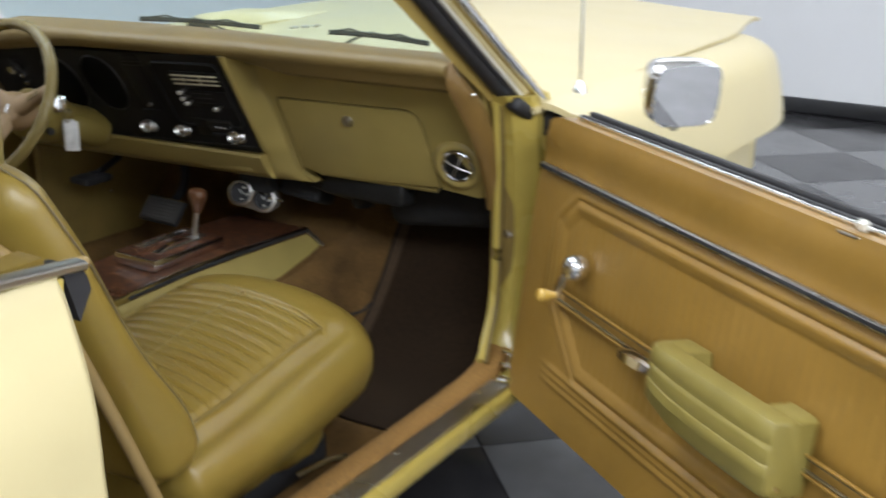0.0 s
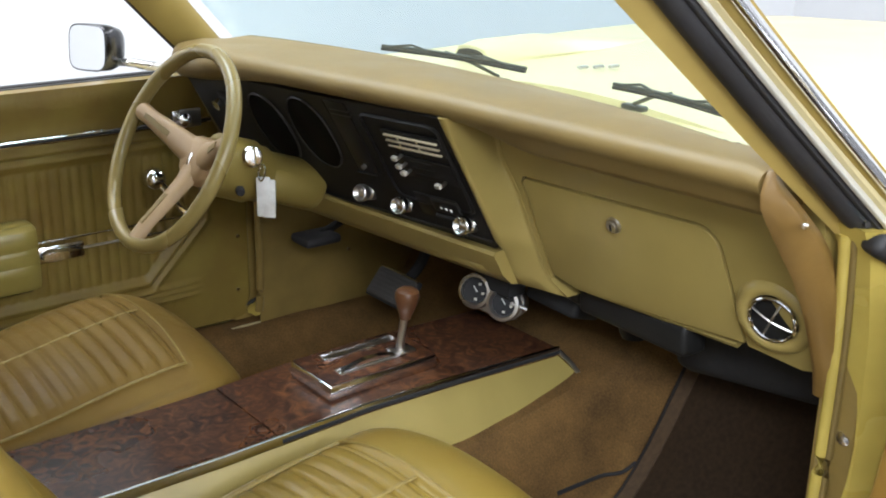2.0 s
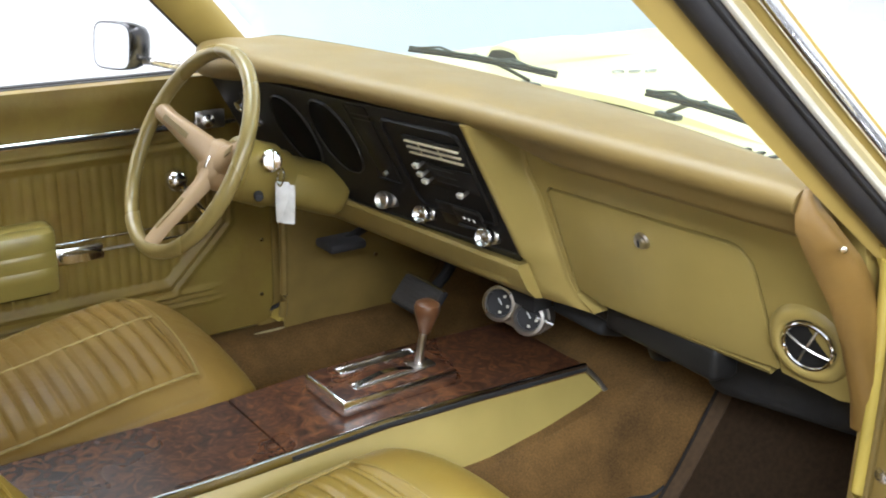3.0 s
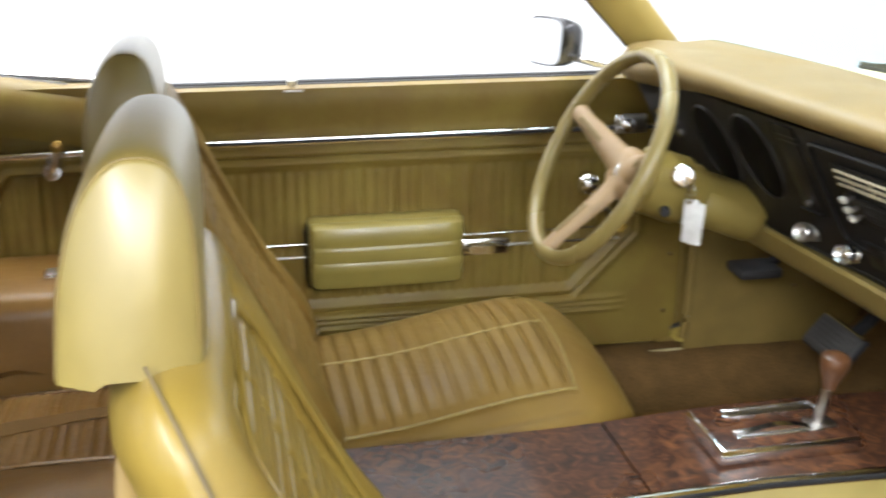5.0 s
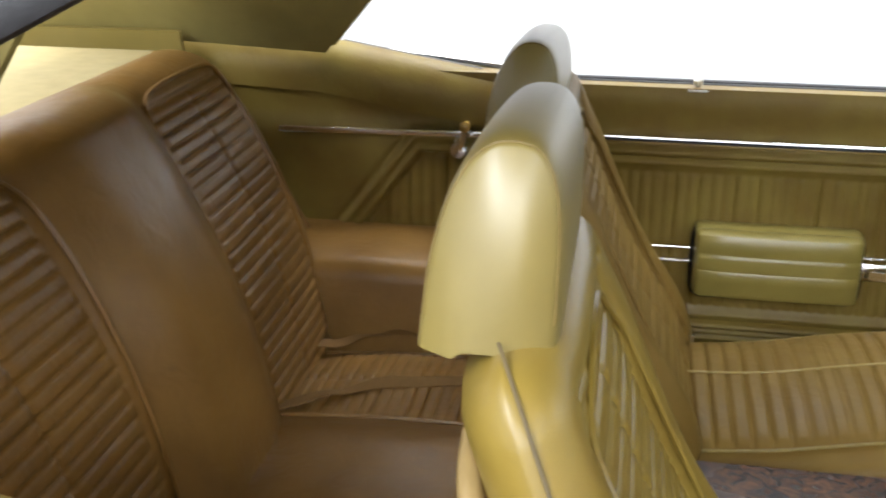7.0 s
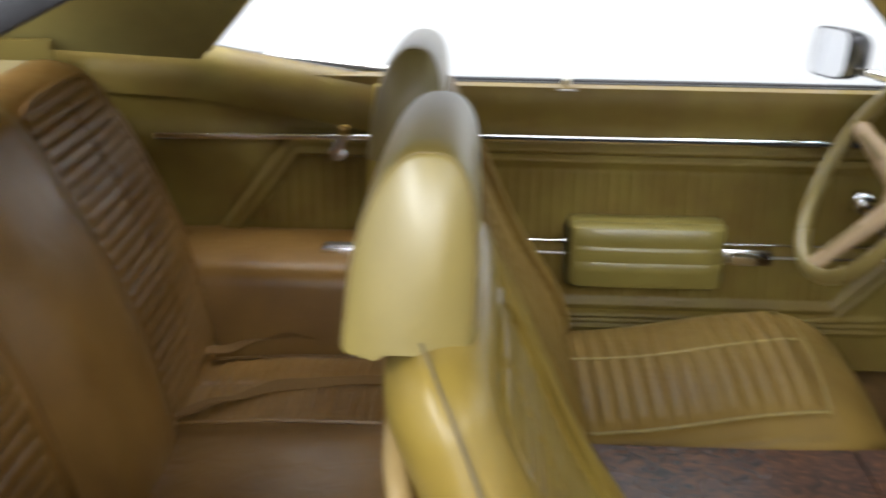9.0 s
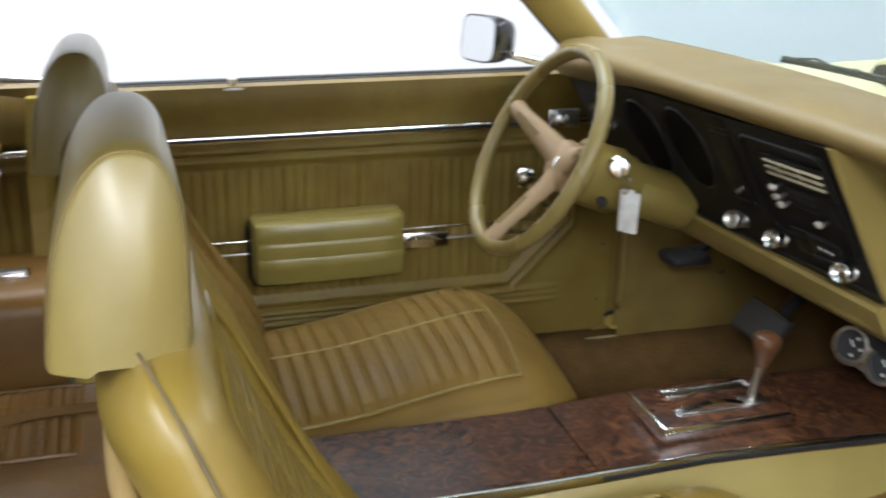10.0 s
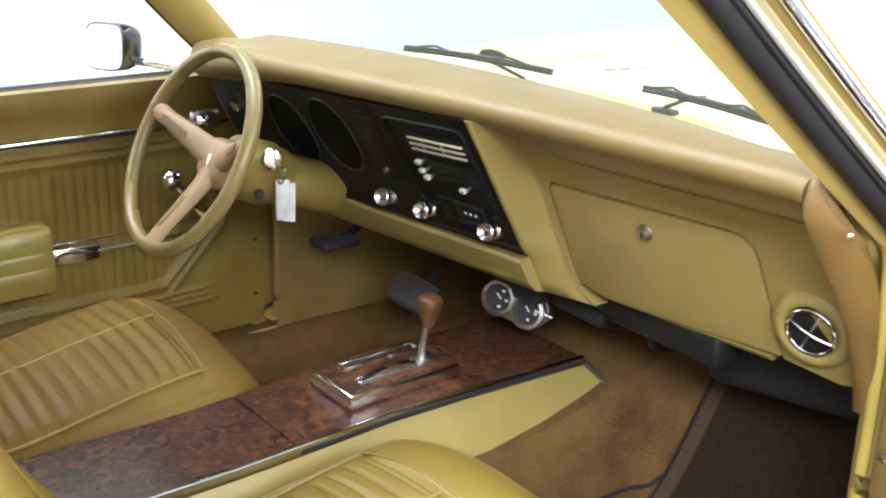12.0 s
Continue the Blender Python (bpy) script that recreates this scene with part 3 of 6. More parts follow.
part("mat", skin(mat_fun, 24, 14, 0.006), FLOOR_MAT, mat_ob)
edge = [mat_fun(i / 24, 1) for i in range(25)]
part("binding", tube([Vector(p) + Vector((0, 0, 0.001)) for p in edge], 0.0035, 8), material("black_binding", (0.012, 0.009, 0.007), 0.9, vary=0.2), mat_ob, "thin black bound mat edge")
part("border", skin(lambda u, v: Vector(mat_fun(u, 0.93 + 0.06 * v)) + Vector((0, 0, 0.005)), 24, 3, 0.004), material("flat_brown_border", (0.060, 0.036, 0.017), 0.9, vary=0.3, scale=90, bump=0.3), mat_ob, "flat brown woven mat border")
part("carpet_edge", tube(bezier([(1.192, -0.232, 0.309), (1.170, -0.223, 0.294), (1.136, -0.208, 0.292), (1.10, -0.203, 0.290), (1.04, -0.200, 0.289)], 8), 0.0035, 8), BLACK_DULL, body, "dark cut edge of the tunnel carpet")
# kick panels beside the footwells
for sd, x0 in ((-1, 1.035), (1, 0.966)):
    part("kick_panel", skin(lambda u, v: (mixv(x0, 1.60, u), sd * (0.650 - 0.012 * u + 0.004 * math.sin(math.pi * v)), mixv(0.27, 0.86, v)), 16, 16, 0.006), KICK_VINYL, body, "gold moulded kick panel")
    part("kick_flange", box((x0 + (0.012 if sd < 0 else 0.004), sd * (0.672 if sd < 0 else 0.708), 0.60 if sd < 0 else 0.57), (0.022 if sd < 0 else 0.09, 0.05 if sd < 0 else 0.03, 0.50 if sd < 0 else 0.56), 0.004), KICK_VINYL, body)
    part("kick_edge", tube(bezier([(x0 + 0.002, sd * 0.653, 0.86), (x0 + 0.004, sd * 0.653, 0.6), (x0 + 0.003, sd * 0.653, 0.42), (x0 - 0.002, sd * 0.655, 0.35)], 6), 0.009), KICK_VINYL, body)
    part("kick_screw", revolve([(0.005, 0), (0.004, 0.003), (0.001, 0.004)], axis((1.18, sd * 0.644, 0.56), (0, -sd, 0)), 10), CHROME, body)
    part("kick_screw", revolve([(0.005, 0), (0.004, 0.003), (0.001, 0.004)], axis((1.19, sd * 0.644, 0.45), (0, -sd, 0)), 10), CHROME, body)
# firewall and heater box, dark under the dash
part("firewall", box((1.55, 0, 0.57), (0.05, 1.36, 0.58)), BLACK_DULL, body)
HEATER = material("dark_grey_heater_case", (0.012, 0.011, 0.011), 0.85, vary=0.3, scale=60, bump=0.3)
part("heater_box", box((0, 0, 0), (0.24, 0.29, 0.14), 0.035, 3, m=pose(1.27, -0.445, 0.612, -8, 0, 0)), HEATER, body, "dull dark grey heater box under the dash")
part("heater_duct", tube(bezier([(1.10, -0.15, 0.625), (1.12, -0.22, 0.605), (1.14, -0.31, 0.60)], 8), 0.020, 12), BLACK, body, "black air duct")
part("heater_duct", revolve([(0.022, 0), (0.026, 0.01), (0.026, 0.04), (0.020, 0.055)], axis((1.13, -0.262, 0.57), (0, 0.1, 1)), 20), BLACK, body)
part("heater_duct", box((0, 0, 0), (0.09, 0.11, 0.050), 0.012, 3, m=pose(1.15, -0.085, 0.578, 8, 20, 12)), BLACK_DULL, body)
part("under_dash_valance", box((0, 0, 0), (0.05, 0.235, 0.050), 0.010, 3, m=pose(1.085, -0.305, 0.632, -2, 0, -6)), BLACK, body, "glossy black valance under the dash")
part("under_dash_wire", tube(bezier([(1.08, -0.20, 0.64), (1.10, -0.225, 0.60), (1.13, -0.27, 0.62)], 8), 0.0025), RUBBER, body)

# ---------- dashboard ----------
dash = thing("dashboard", (1.0, 0, 0.62), "gold painted metal dashboard with padded top and black instrument panel", "dashboard")


def lip_x(y):
    x = 0.856 - 0.17 * (y + 0.105) if y > -0.105 else 0.856 - 0.075 * (y + 0.105)
    return x + 0.30 * max(0, y - 0.46) ** 1.2 + 0.4 * max(0, y - 0.56)


def lip_z(y):
    return 0.932 - 0.03 * smooth_step(0.25, 0.62, y)


def back_x(y):
    return 1.10 - 0.26 * abs(y) ** 2.2


def panel_point(y, z, out=0.0):
    """a place on the slanted instrument panel, out of its face by out."""
    n = Vector((-1, -0.10, -0.56)).normalized()
    return Vector((0.85 + (0.928 - z) * 0.56 - 0.10 * (y + 0.1), y, z)) + n * out


PN = Vector((-1, -0.10, -0.56)).normalized()

pad_rings = []
for i in range(61):
    y = mixv(-0.622, 0.648, i / 60)
    x, z, bx = lip_x(y), lip_z(y), back_x(y)
    e = smooth_step(0, 0.03, 0.648 - y) * (0.6 + 0.4 * smooth_step(0, 0.008, y + 0.622))
    top = 0.962 - 0.012 * smooth_step(0.35, 0.64, y) - 0.012 * (1 - e)
    h = (top - z + 0.010) / 2
    nose = [(x + 0.020 - 0.026 * math.cos(math.radians(q)), y, z - 0.010 + h + h * math.sin(math.radians(q))) for q in (-90, -65, -40, -15, 10, 35, 60, 90)]
    under = 0.022 * smooth_step(0.10, 0.28, -y)
    pad_rings.append([(x + 0.050, y, z - 0.012 - under), (x + 0.026, y, z - 0.012 - under), (x + 0.014, y, z - 0.009 - under * 0.7), *nose[1:], (x + 0.06, y, top + 0.003), (mixv(x, bx, 0.5), y, top - 0.002), (bx - 0.03, y, 0.945), (bx, y, 0.925), (bx, y, 0.90), (x + 0.06, y, 0.905)])
part("dash_pad", loft(pad_rings), PAD, dash, "soft gold vinyl dash pad", 60)

# passenger end of the pad, running down to the floor as the pillar trim
END_TRIM = ((0.956, 0.898, 0.902), (0.945, 0.893, 0.904), (0.931, 0.889, 0.910), (0.915, 0.892, 0.924), (0.895, 0.906, 0.940), (0.872, 0.922, 0.964), (0.845, 0.941, 0.986), (0.817, 0.961, 1.002), (0.785, 0.980, 1.014), (0.760, 0.994, 1.020), (0.722, 1.012, 1.027), (0.685, 1.028, 1.031), (0.648, 1.036, 1.033))
rings = []
for z, xl, xr in END_TRIM:
    low = smooth_step(0.90, 0.80, z)
    a, b = Vector((xl, -0.626 - 0.008 * low, z)), Vector((xr, -0.634 - 0.022 * smooth_step(0.95, 0.88, z) - 0.006 * low, z + 0.004))
    n = Vector((-0.55, -0.78, 0.1)).normalized() * (0.35 + 0.65 * smooth_step(0.95, 0.86, z))
    rings.append([a + Vector((0.02, 0.012, 0)), a + n * 0.001, a.lerp(b, 0.12) + n * 0.006, a.lerp(b, 0.45) + n * 0.009, a.lerp(b, 0.85) + n * 0.006, b, b + Vector((0.02, 0.01, 0))])
part("pad_end_trim", loft(rings), material("amber_gold_pad_end", (0.176, 0.102, 0.025), 0.45, vary=0.16, scale=9, bump=0.12, bump_scale=700, wrinkle=0.2), dash, "amber gold end trim of the dash pad", 60)
part("pad_end_trim", loft([[(x, y, z), (x + 0.004, y + 0.030, z), (x + 0.050, y + 0.034, z + 0.01), (x + 0.06, y + 0.004, z + 0.01)] for x, y, z in
                           ((0.81, 0.640, 0.93), (0.84, 0.640, 0.86), (0.88, 0.640, 0.78), (0.93, 0.640, 0.68), (0.96, 0.640, 0.62))]), PAD, dash, "", 60)
part("pad_screw", revolve([(0.0045, 0), (0.004, 0.003), (0.001, 0.004)], axis((0.926, -0.662, 0.898), (-0.5, -1, 0)), 12), CHROME, dash)

# black instrument panel
PY0, PY1 = -0.105, 0.60
outl = [(PY0 + 0.006, 0.703), (PY0, 0.712), (PY0 - 0.008, 0.91), (PY0 - 0.004, 0.926), (PY1, 0.900), (PY1, 0.69), (0.3, 0.697)]
bm = bmesh.new()
fr = [bm.verts.new(panel_point(y, z)) for y, z in outl]
bk = [bm.verts.new(panel_point(y, z, -0.03)) for y, z in outl]
bm.faces.new(fr)
bm.faces.new(bk[::-1])
for i in range(len(fr)):
    bm.faces.new((fr[i], bk[i], bk[(i + 1) % len(fr)], fr[(i + 1) % len(fr)]))
black = part("instrument_panel", bm, BLACK, dash, "glossy black instrument panel")


def on_panel(y, z, out=0.0):
    """a pose on the panel: x to the passenger side, y up the panel, z out of it."""
    up = Vector((-0.56, 0, 1)).normalized()
    up = (up - PN * up.dot(PN)).normalized()
    right = up.cross(PN)
    m = Matrix((right, up, PN)).transposed().to_4x4()
    m.translation = panel_point(y, z, out)
    return m


def panel_box(name, y, z, w, h, d, mat, parent, r=0.002, out=0.0, label=""):
    return part(name, box((0, 0, d / 2 + out), (w, h, d), r, m=on_panel(y, z)), mat, parent, label)


def ring_frame(y, z, w, h, t, d, parent, mat, name="bezel", n=40, power=2.6):
    m = on_panel(y, z)
    rings = []
    for k in range(n + 1):
        a = 2 * math.pi * k / n
        c, s = math.cos(a), math.sin(a)
        ex = abs(c) ** (2 / power) * (1 if c >= 0 else -1)
        ey = abs(s) ** (2 / power) * (1 if s >= 0 else -1)
        rings.append([m @ Vector((ex * (w / 2 + o), ey * (h / 2 + o), q)) for o, q in ((0, 0.0), (0, d), (t * 0.4, d + 0.001), (t, d * 0.6), (t, 0.0))])
    b = loft(rings, cap=False)
    bmesh.ops.remove_doubles(b, verts=b.verts, dist=1e-6)
    return part(name, b, mat, parent)


for y, z in ((0.378, 0.822), (0.252, 0.836)):
    dial = part("dial", revolve([(0.001, 0.0015), (0.06, 0.0015), (0.062, 0.0006)], on_panel(y, z) @ Matrix.Diagonal((0.88, 1.2, 1, 1)), 36), material("dial_black", (0.003, 0.003, 0.0035), 0.5, vary=0.1, spec=0.08), black, "deep black round instrument dial")
    ring_frame(y, z, 0.106, 0.146, 0.003, 0.003, dial, EDGE_GREY, "bezel", 48, 2.1)
# slim gauge slot, raised blocks and frames
slot = panel_box("gauge_slot", 0.145, 0.846, 0.055, 0.15, 0.002, BLACK, black)
panel_box("trim_line", 0.137, 0.898, 0.055, 0.0015, 0.003, EDGE_GREY, slot)
panel_box("trim_line", 0.137, 0.890, 0.055, 0.0012, 0.003, EDGE_GREY, slot)
panel_box("lower_frame", 0.150, 0.782, 0.055, 0.003, 0.006, BLACK, slot)
part("trip_knob", revolve([(0.004, 0), (0.004, 0.009), (0.001, 0.010)], on_panel(0.146, 0.797), 12), STEEL, slot)
ring_frame(0.0, 0.832, 0.176, 0.165, 0.004, 0.004, black, BLACK, "vent_block_frame", 48, 12)
# dash vent with bright bars
vent = panel_box("dash_vent", -0.02, 0.872, 0.135, 0.036, 0.006, BLACK, black, 0.003, 0, "dash vent with bright slats")
CREAM = material("worn_cream_enamel", (0.46, 0.41, 0.27), 0.4, vary=0.15, scale=60)
for i in range(3):
    panel_box("slat", -0.022, 0.882 - i * 0.0095, 0.122, 0.0024, 0.006, CREAM, vent, 0.001, 0.004)
for yy in (0.010, -0.034):
    panel_box("divider", yy, 0.8725, 0.0025, 0.020, 0.005, CREAM, vent, 0.0006, 0.003)
# heater controls: three stacked levers and one at the far side
heat = panel_box("heater_control", -0.018, 0.825, 0.13, 0.042, 0.003, BLACK, black, 0.001)
for k, (yy, zz) in enumerate(((0.031, 0.843), (0.030, 0.829), (0.026, 0.818), (-0.048, 0.812))):
    lev = part("lever", box((0, 0, 0.008), (0.006, 0.004, 0.012), 0.001, m=on_panel(yy - 0.006, zz)), STEEL, heat)
    part("lever_tip", box((0, 0, 0.014), (0.012, 0.008, 0.008), 0.002, m=on_panel(yy, zz)), SATIN, lev)
for k in range(3):
    panel_box("scale_line", -0.015, 0.838 - k * 0.011, 0.05, 0.0010, 0.001, EDGE_GREY, heat, 0, 0.003)
# radio between two knobs
radio = panel_box("radio", -0.004, 0.755, 0.10, 0.046, 0.004, BLACK, black, 0.002, 0, "car radio with small dial window")
panel_box("dial_window", -0.026, 0.762, 0.066, 0.030, 0.003, EDGE_GREY, radio, 0.002, 0.002, "grey framed dial window")
panel_box("dial_face", -0.026, 0.762, 0.058, 0.022, 0.002, BLACK, radio, 0.001, 0.004)
for k in range(3):
    panel_box("dial_figure", -0.016 - k * 0.011, 0.760, 0.004, 0.0045, 0.001, WHITE, radio, 0, 0.0062)
panel_box("push_button_row", -0.022, 0.741, 0.060, 0.008, 0.006, BLACK_DULL, radio, 0.002, 0.002)


def knob(y, z):
    at = panel_point(y, z, 0.0)
    m = axis(at - Vector((0.006, 0, 0)), (-1, -0.25, 0.18))
    k = part("control_knob", revolve([(0.009, -0.02), (0.009, 0.004), (0.0085, 0.006), (0.0135, 0.010), (0.0148, 0.014), (0.0148, 0.022), (0.0132, 0.0235), (0.0120, 0.0225), (0.007, 0.0175), (0.005, 0.0185), (0.001, 0.0190)], m, 24), STEEL, black, "chrome dished control knob")
    part("knob_base", revolve([(0.013, -0.02), (0.013, 0.000), (0.009, 0.003)], m, 20), STEEL, k)


for y in (0.176, 0.080, -0.064):
    knob(y, 0.738)
panel_box("bottom_moulding", 0.19, 0.7055, 0.58, 0.003, 0.003, EDGE_GREY, black, 0.001, 0.001, "thin worn moulding")
panel_box("headlight_switch", 0.50, 0.858, 0.03, 0.03, 0.003, BLACK, black)
part("switch_knob", revolve([(0.006, 0), (0.006, 0.010), (0.011, 0.014), (0.011, 0.024), (0.001, 0.026)], on_panel(0.50, 0.858), 16), CHROME, black)
for zz in (0.835, 0.815):
    part("toggle", revolve([(0.007, 0), (0.006, 0.008), (0.001, 0.009)], on_panel(0.497, zz), 12), CHROME, black)

# painted lower lip under the panel
low_rings = []
for i in range(25):
    y = mixv(-0.105, 0.64, i / 24)
    a = panel_point(y, 0.701, 0.004)
    low_rings.append([a + Vector((0.02, 0, 0.002)), a + Vector((-0.006, 0, 0)), a + Vector((-0.008, 0, -0.006)), a + Vector((0.012, 0, -0.042)), a + Vector((0.030, 0, -0.060)), a + Vector((0.060, 0, -0.066)), a + Vector((0.10, 0, -0.05))])
part("lower_dash", loft(low_rings), DASH_PAINT, dash, "gold painted lower dash edge")
# ashtray door in the lip
part("ashtray_door", box((0, 0, 0), (0.15, 0.034, 0.02), 0.006, m=on_panel(0.005, 0.668) @ pose(0, 0, 0.004, -4)), DASH_PAINT, dash, "small gold ashtray door")

# slanted face of the glove box
def glove_point(y, z, out=0.0):
    n = Vector((-1, -0.068, -0.34)).normalized()
    return Vector((0.9755 + (0.828 - z) * 0.34 - 0.068 * (y + 0.163), y, z)) + n * out


# wedge between panel and glove box
wedge_pts = []
for i in range(15):
    t = i / 14
    z = mixv(0.930, 0.636, t)
    a = panel_point(-0.108, z, 0.004)
    if z < 0.70:
        a = Vector((mixv(0.985, 1.016, (0.70 - z) / 0.06), -0.100, z))
    # the fold runs down the glove box face in a soft arc
    fold = -0.130 - (0.82 - z) * 0.145 if z < 0.80 else -0.1329 + 0.20 * (z - 0.80) + 3.2 * max(0.0, z - 0.80) ** 2
    fold = min(fold, -0.1165) - 1.1 * max(0.0, 0.664 - z)
    b = glove_point(fold, z, 0.0012)
    flat = a + Vector((0.003, -0.011, 0))
    over = glove_point(fold - 0.007, z, 0.0012)
    mid = [flat.lerp(b, q) for q in (0.04, 0.10, 0.5, 0.86, 0.94)]
    fillet = [(flat.lerp(b, 0.94) * (1 - q) ** 2 + b * 2 * q * (1 - q) + over * q ** 2) for q in (0.25, 0.5, 0.75)]
    wedge_pts.append([a + Vector((0.03, 0.02, 0)), a + Vector((0.003, 0.003, 0)), a + Vector((0, -0.004, 0)), flat, *mid, *fillet, over, over + Vector((0.03, 0, 0))])
part("dash_wedge", loft(wedge_pts), DASH_PAINT, dash, "gold painted wedge beside the instrument panel", 75)


GN = Vector((-1, -0.068, -0.34)).normalized()


def on_glove(y, z, out=0.0):
    up = Vector((-0.34, 0, 1)).normalized()
    up = (up - GN * up.dot(GN)).normalized()
    m = Matrix((up.cross(GN), up, GN)).transposed().to_4x4()
    m.translation = glove_point(y, z, out)
    return m


def glove_slab(outline, out, deep, mat, name, parent, label="", r=0.0):
    b = bmesh.new()
    f1 = [b.verts.new(glove_point(y, z, out)) for y, z in outline]
    f2 = [b.verts.new(glove_point(y, z, out - deep)) for y, z in outline]
    b.faces.new(f1)
    b.faces.new(f2[::-1])
    n = len(f1)
    for i in range(n):
        b.faces.new((f1[i], f2[i], f2[(i + 1) % n], f1[(i + 1) % n]))
    if r:
        es = [e for e in b.edges if all(v in f1 for v in e.verts)]
        bmesh.ops.bevel(b, geom=es, offset=r, segments=2, affect="EDGES", profile=0.5)
    return part(name, b, mat, parent, label)


def arc(cy, cz, r, a0, a1, n=6):
    return [(cy + r * math.cos(math.radians(mixv(a0, a1, i / n))), cz + r * math.sin(math.radians(mixv(a0, a1, i / n)))) for i in range(n + 1)]


# the face round the glove box lid: above, beside and the pod for the vent
DOOR_OUT = [(-0.152, 0.822), (-0.158, 0.8295)] + [(-0.40, 0.8325)] + arc(-0.463, 0.800, 0.034, 90, 170, 6) + [(-0.512, 0.70), (-0.516, 0.671), (-0.35, 0.664), (-0.212, 0.660), (-0.172, 0.672)]
upper = [(-0.075, 0.935), (-0.105, 0.86), (-0.122, 0.82), (-0.144, 0.70), (-0.150, 0.664), (-0.168, 0.662), (-0.1675, 0.671), (-0.1475, 0.822), (-0.1555, 0.8335), (-0.40, 0.8368)] + arc(-0.463, 0.800, 0.0385, 90, 170, 6) + [(-0.5165, 0.70), (-0.5205, 0.668), (-0.60, 0.660), (-0.648, 0.672), (-0.648, 0.935)]
glove_slab(upper, 0.0, 0.03, DASH_PAINT, "glove_surround", dash, "gold painted dash face")
glove_slab([(-0.146, 0.838), (-0.522, 0.842), (-0.522, 0.690), (-0.16, 0.690)], -0.008, 0.02, BLACK_DULL, "glove_gap", dash)
lid = glove_slab(DOOR_OUT, 0.0015, 0.007, DASH_PAINT, "glove_box_lid", dash, "closed gold painted glove box lid", 0.0025)
lock = part("lock", revolve([(0.0125, 0), (0.0115, 0.004), (0.0085, 0.005), (0.008, 0.008), (0.001, 0.0085)], on_glove(-0.322, 0.797, 0.0015), 24), STEEL, lid, "round chrome glove box lock")
part("key_slot", box((0, 0, 0.009), (0.003, 0.010, 0.001), 0, m=on_glove(-0.322, 0.797, 0.0015)), BLACK_DULL, lock)
part("flange", loft([[glove_point(y, 0.662, 0.0), glove_point(y, 0.662, -0.03), glove_point(y, 0.652, -0.03), glove_point(y, 0.654, -0.004)] for y in (-0.21, -0.35, -0.50)]), DASH_PAINT, dash)

# round chrome vent in its pod
vm = on_glove(-0.568, 0.731, 0.0) @ pose(0, 0, 0.0, -4, 6, 0) @ Matrix.Scale(0.89, 4)
pod = part("vent_pod", revolve([(0.066, -0.02), (0.063, -0.001), (0.058, 0.007), (0.050, 0.012), (0.042, 0.011), (0.0385, 0.006), (0.0375, -0.03)], vm, 40), DASH_PAINT, dash, "round gold vent pod", 60)
rv = part("round_vent", tube([vm @ Vector((0.0352 * math.cos(a), 0.0352 * math.sin(a), 0.010)) for a in (2 * math.pi * k / 40 for k in range(40))], 0.0028, 8, closed=True), CHROME, pod, "thin chrome ring of the air vent")
part("vent_inside", revolve([(0.001, 0.0012), (0.030, 0.0015), (0.0378, 0.004), (0.0378, -0.026)], vm, 24), BLACK, rv)
for ang in (-25, 62):
    d = Vector((math.cos(math.radians(ang)), math.sin(math.radians(ang)), 0))
    part("vane", tube([vm @ (d * (0.0355 * s) + Vector((0, 0, 0.008 + 0.007 * (1 - s * s)))) for s in (-1, -0.7, -0.35, 0, 0.35, 0.7, 1)], 0.0016, 6), STEEL, rv)
# black underside of the dash
part("dash_underside", box((1.24, -0.02, 0.668), (0.32, 1.24, 0.02), 0.004), BLACK_DULL, dash)

# ---------- steering column and wheel ----------
wheel = thing("steering_wheel", (0.65, 0.355, 0.82), "olive and tan three-spoke plastic steering wheel", "steering wheel")
TILT = 0.49
WN = Vector((-math.cos(TILT), 0, math.sin(TILT)))
WV = Vector((math.sin(TILT), 0, math.cos(TILT)))
WU = Vector((0, 1, 0))
WC = Vector((0.65, 0.353, 0.82))
WR = 0.171


def wheel_point(a, r, out=0.0):
    return WC + r * (math.cos(a) * WU + math.sin(a) * WV) + WN * out


rim_rings = []
for k in range(73):
    a = 2 * math.pi * k / 72
    d = math.cos(a) * WU + math.sin(a) * WV
    bump = 0.0007 * math.cos(36 * a) if 0.6 < (a % math.pi) < 2.5 else 0
    rim_rings.append([WC + d * (WR + (0.0118 + (bump if math.cos(t) < 0 else 0)) * math.cos(t)) + WN * (0.0128 * math.sin(t)) for t in (2 * math.pi * j / 14 for j in range(14))])
bm = loft(rim_rings, cap=False)
bmesh.ops.remove_doubles(bm, verts=bm.verts, dist=1e-6)
part("rim", bm, RIM_PLASTIC, wheel, "olive ribbed wheel rim")


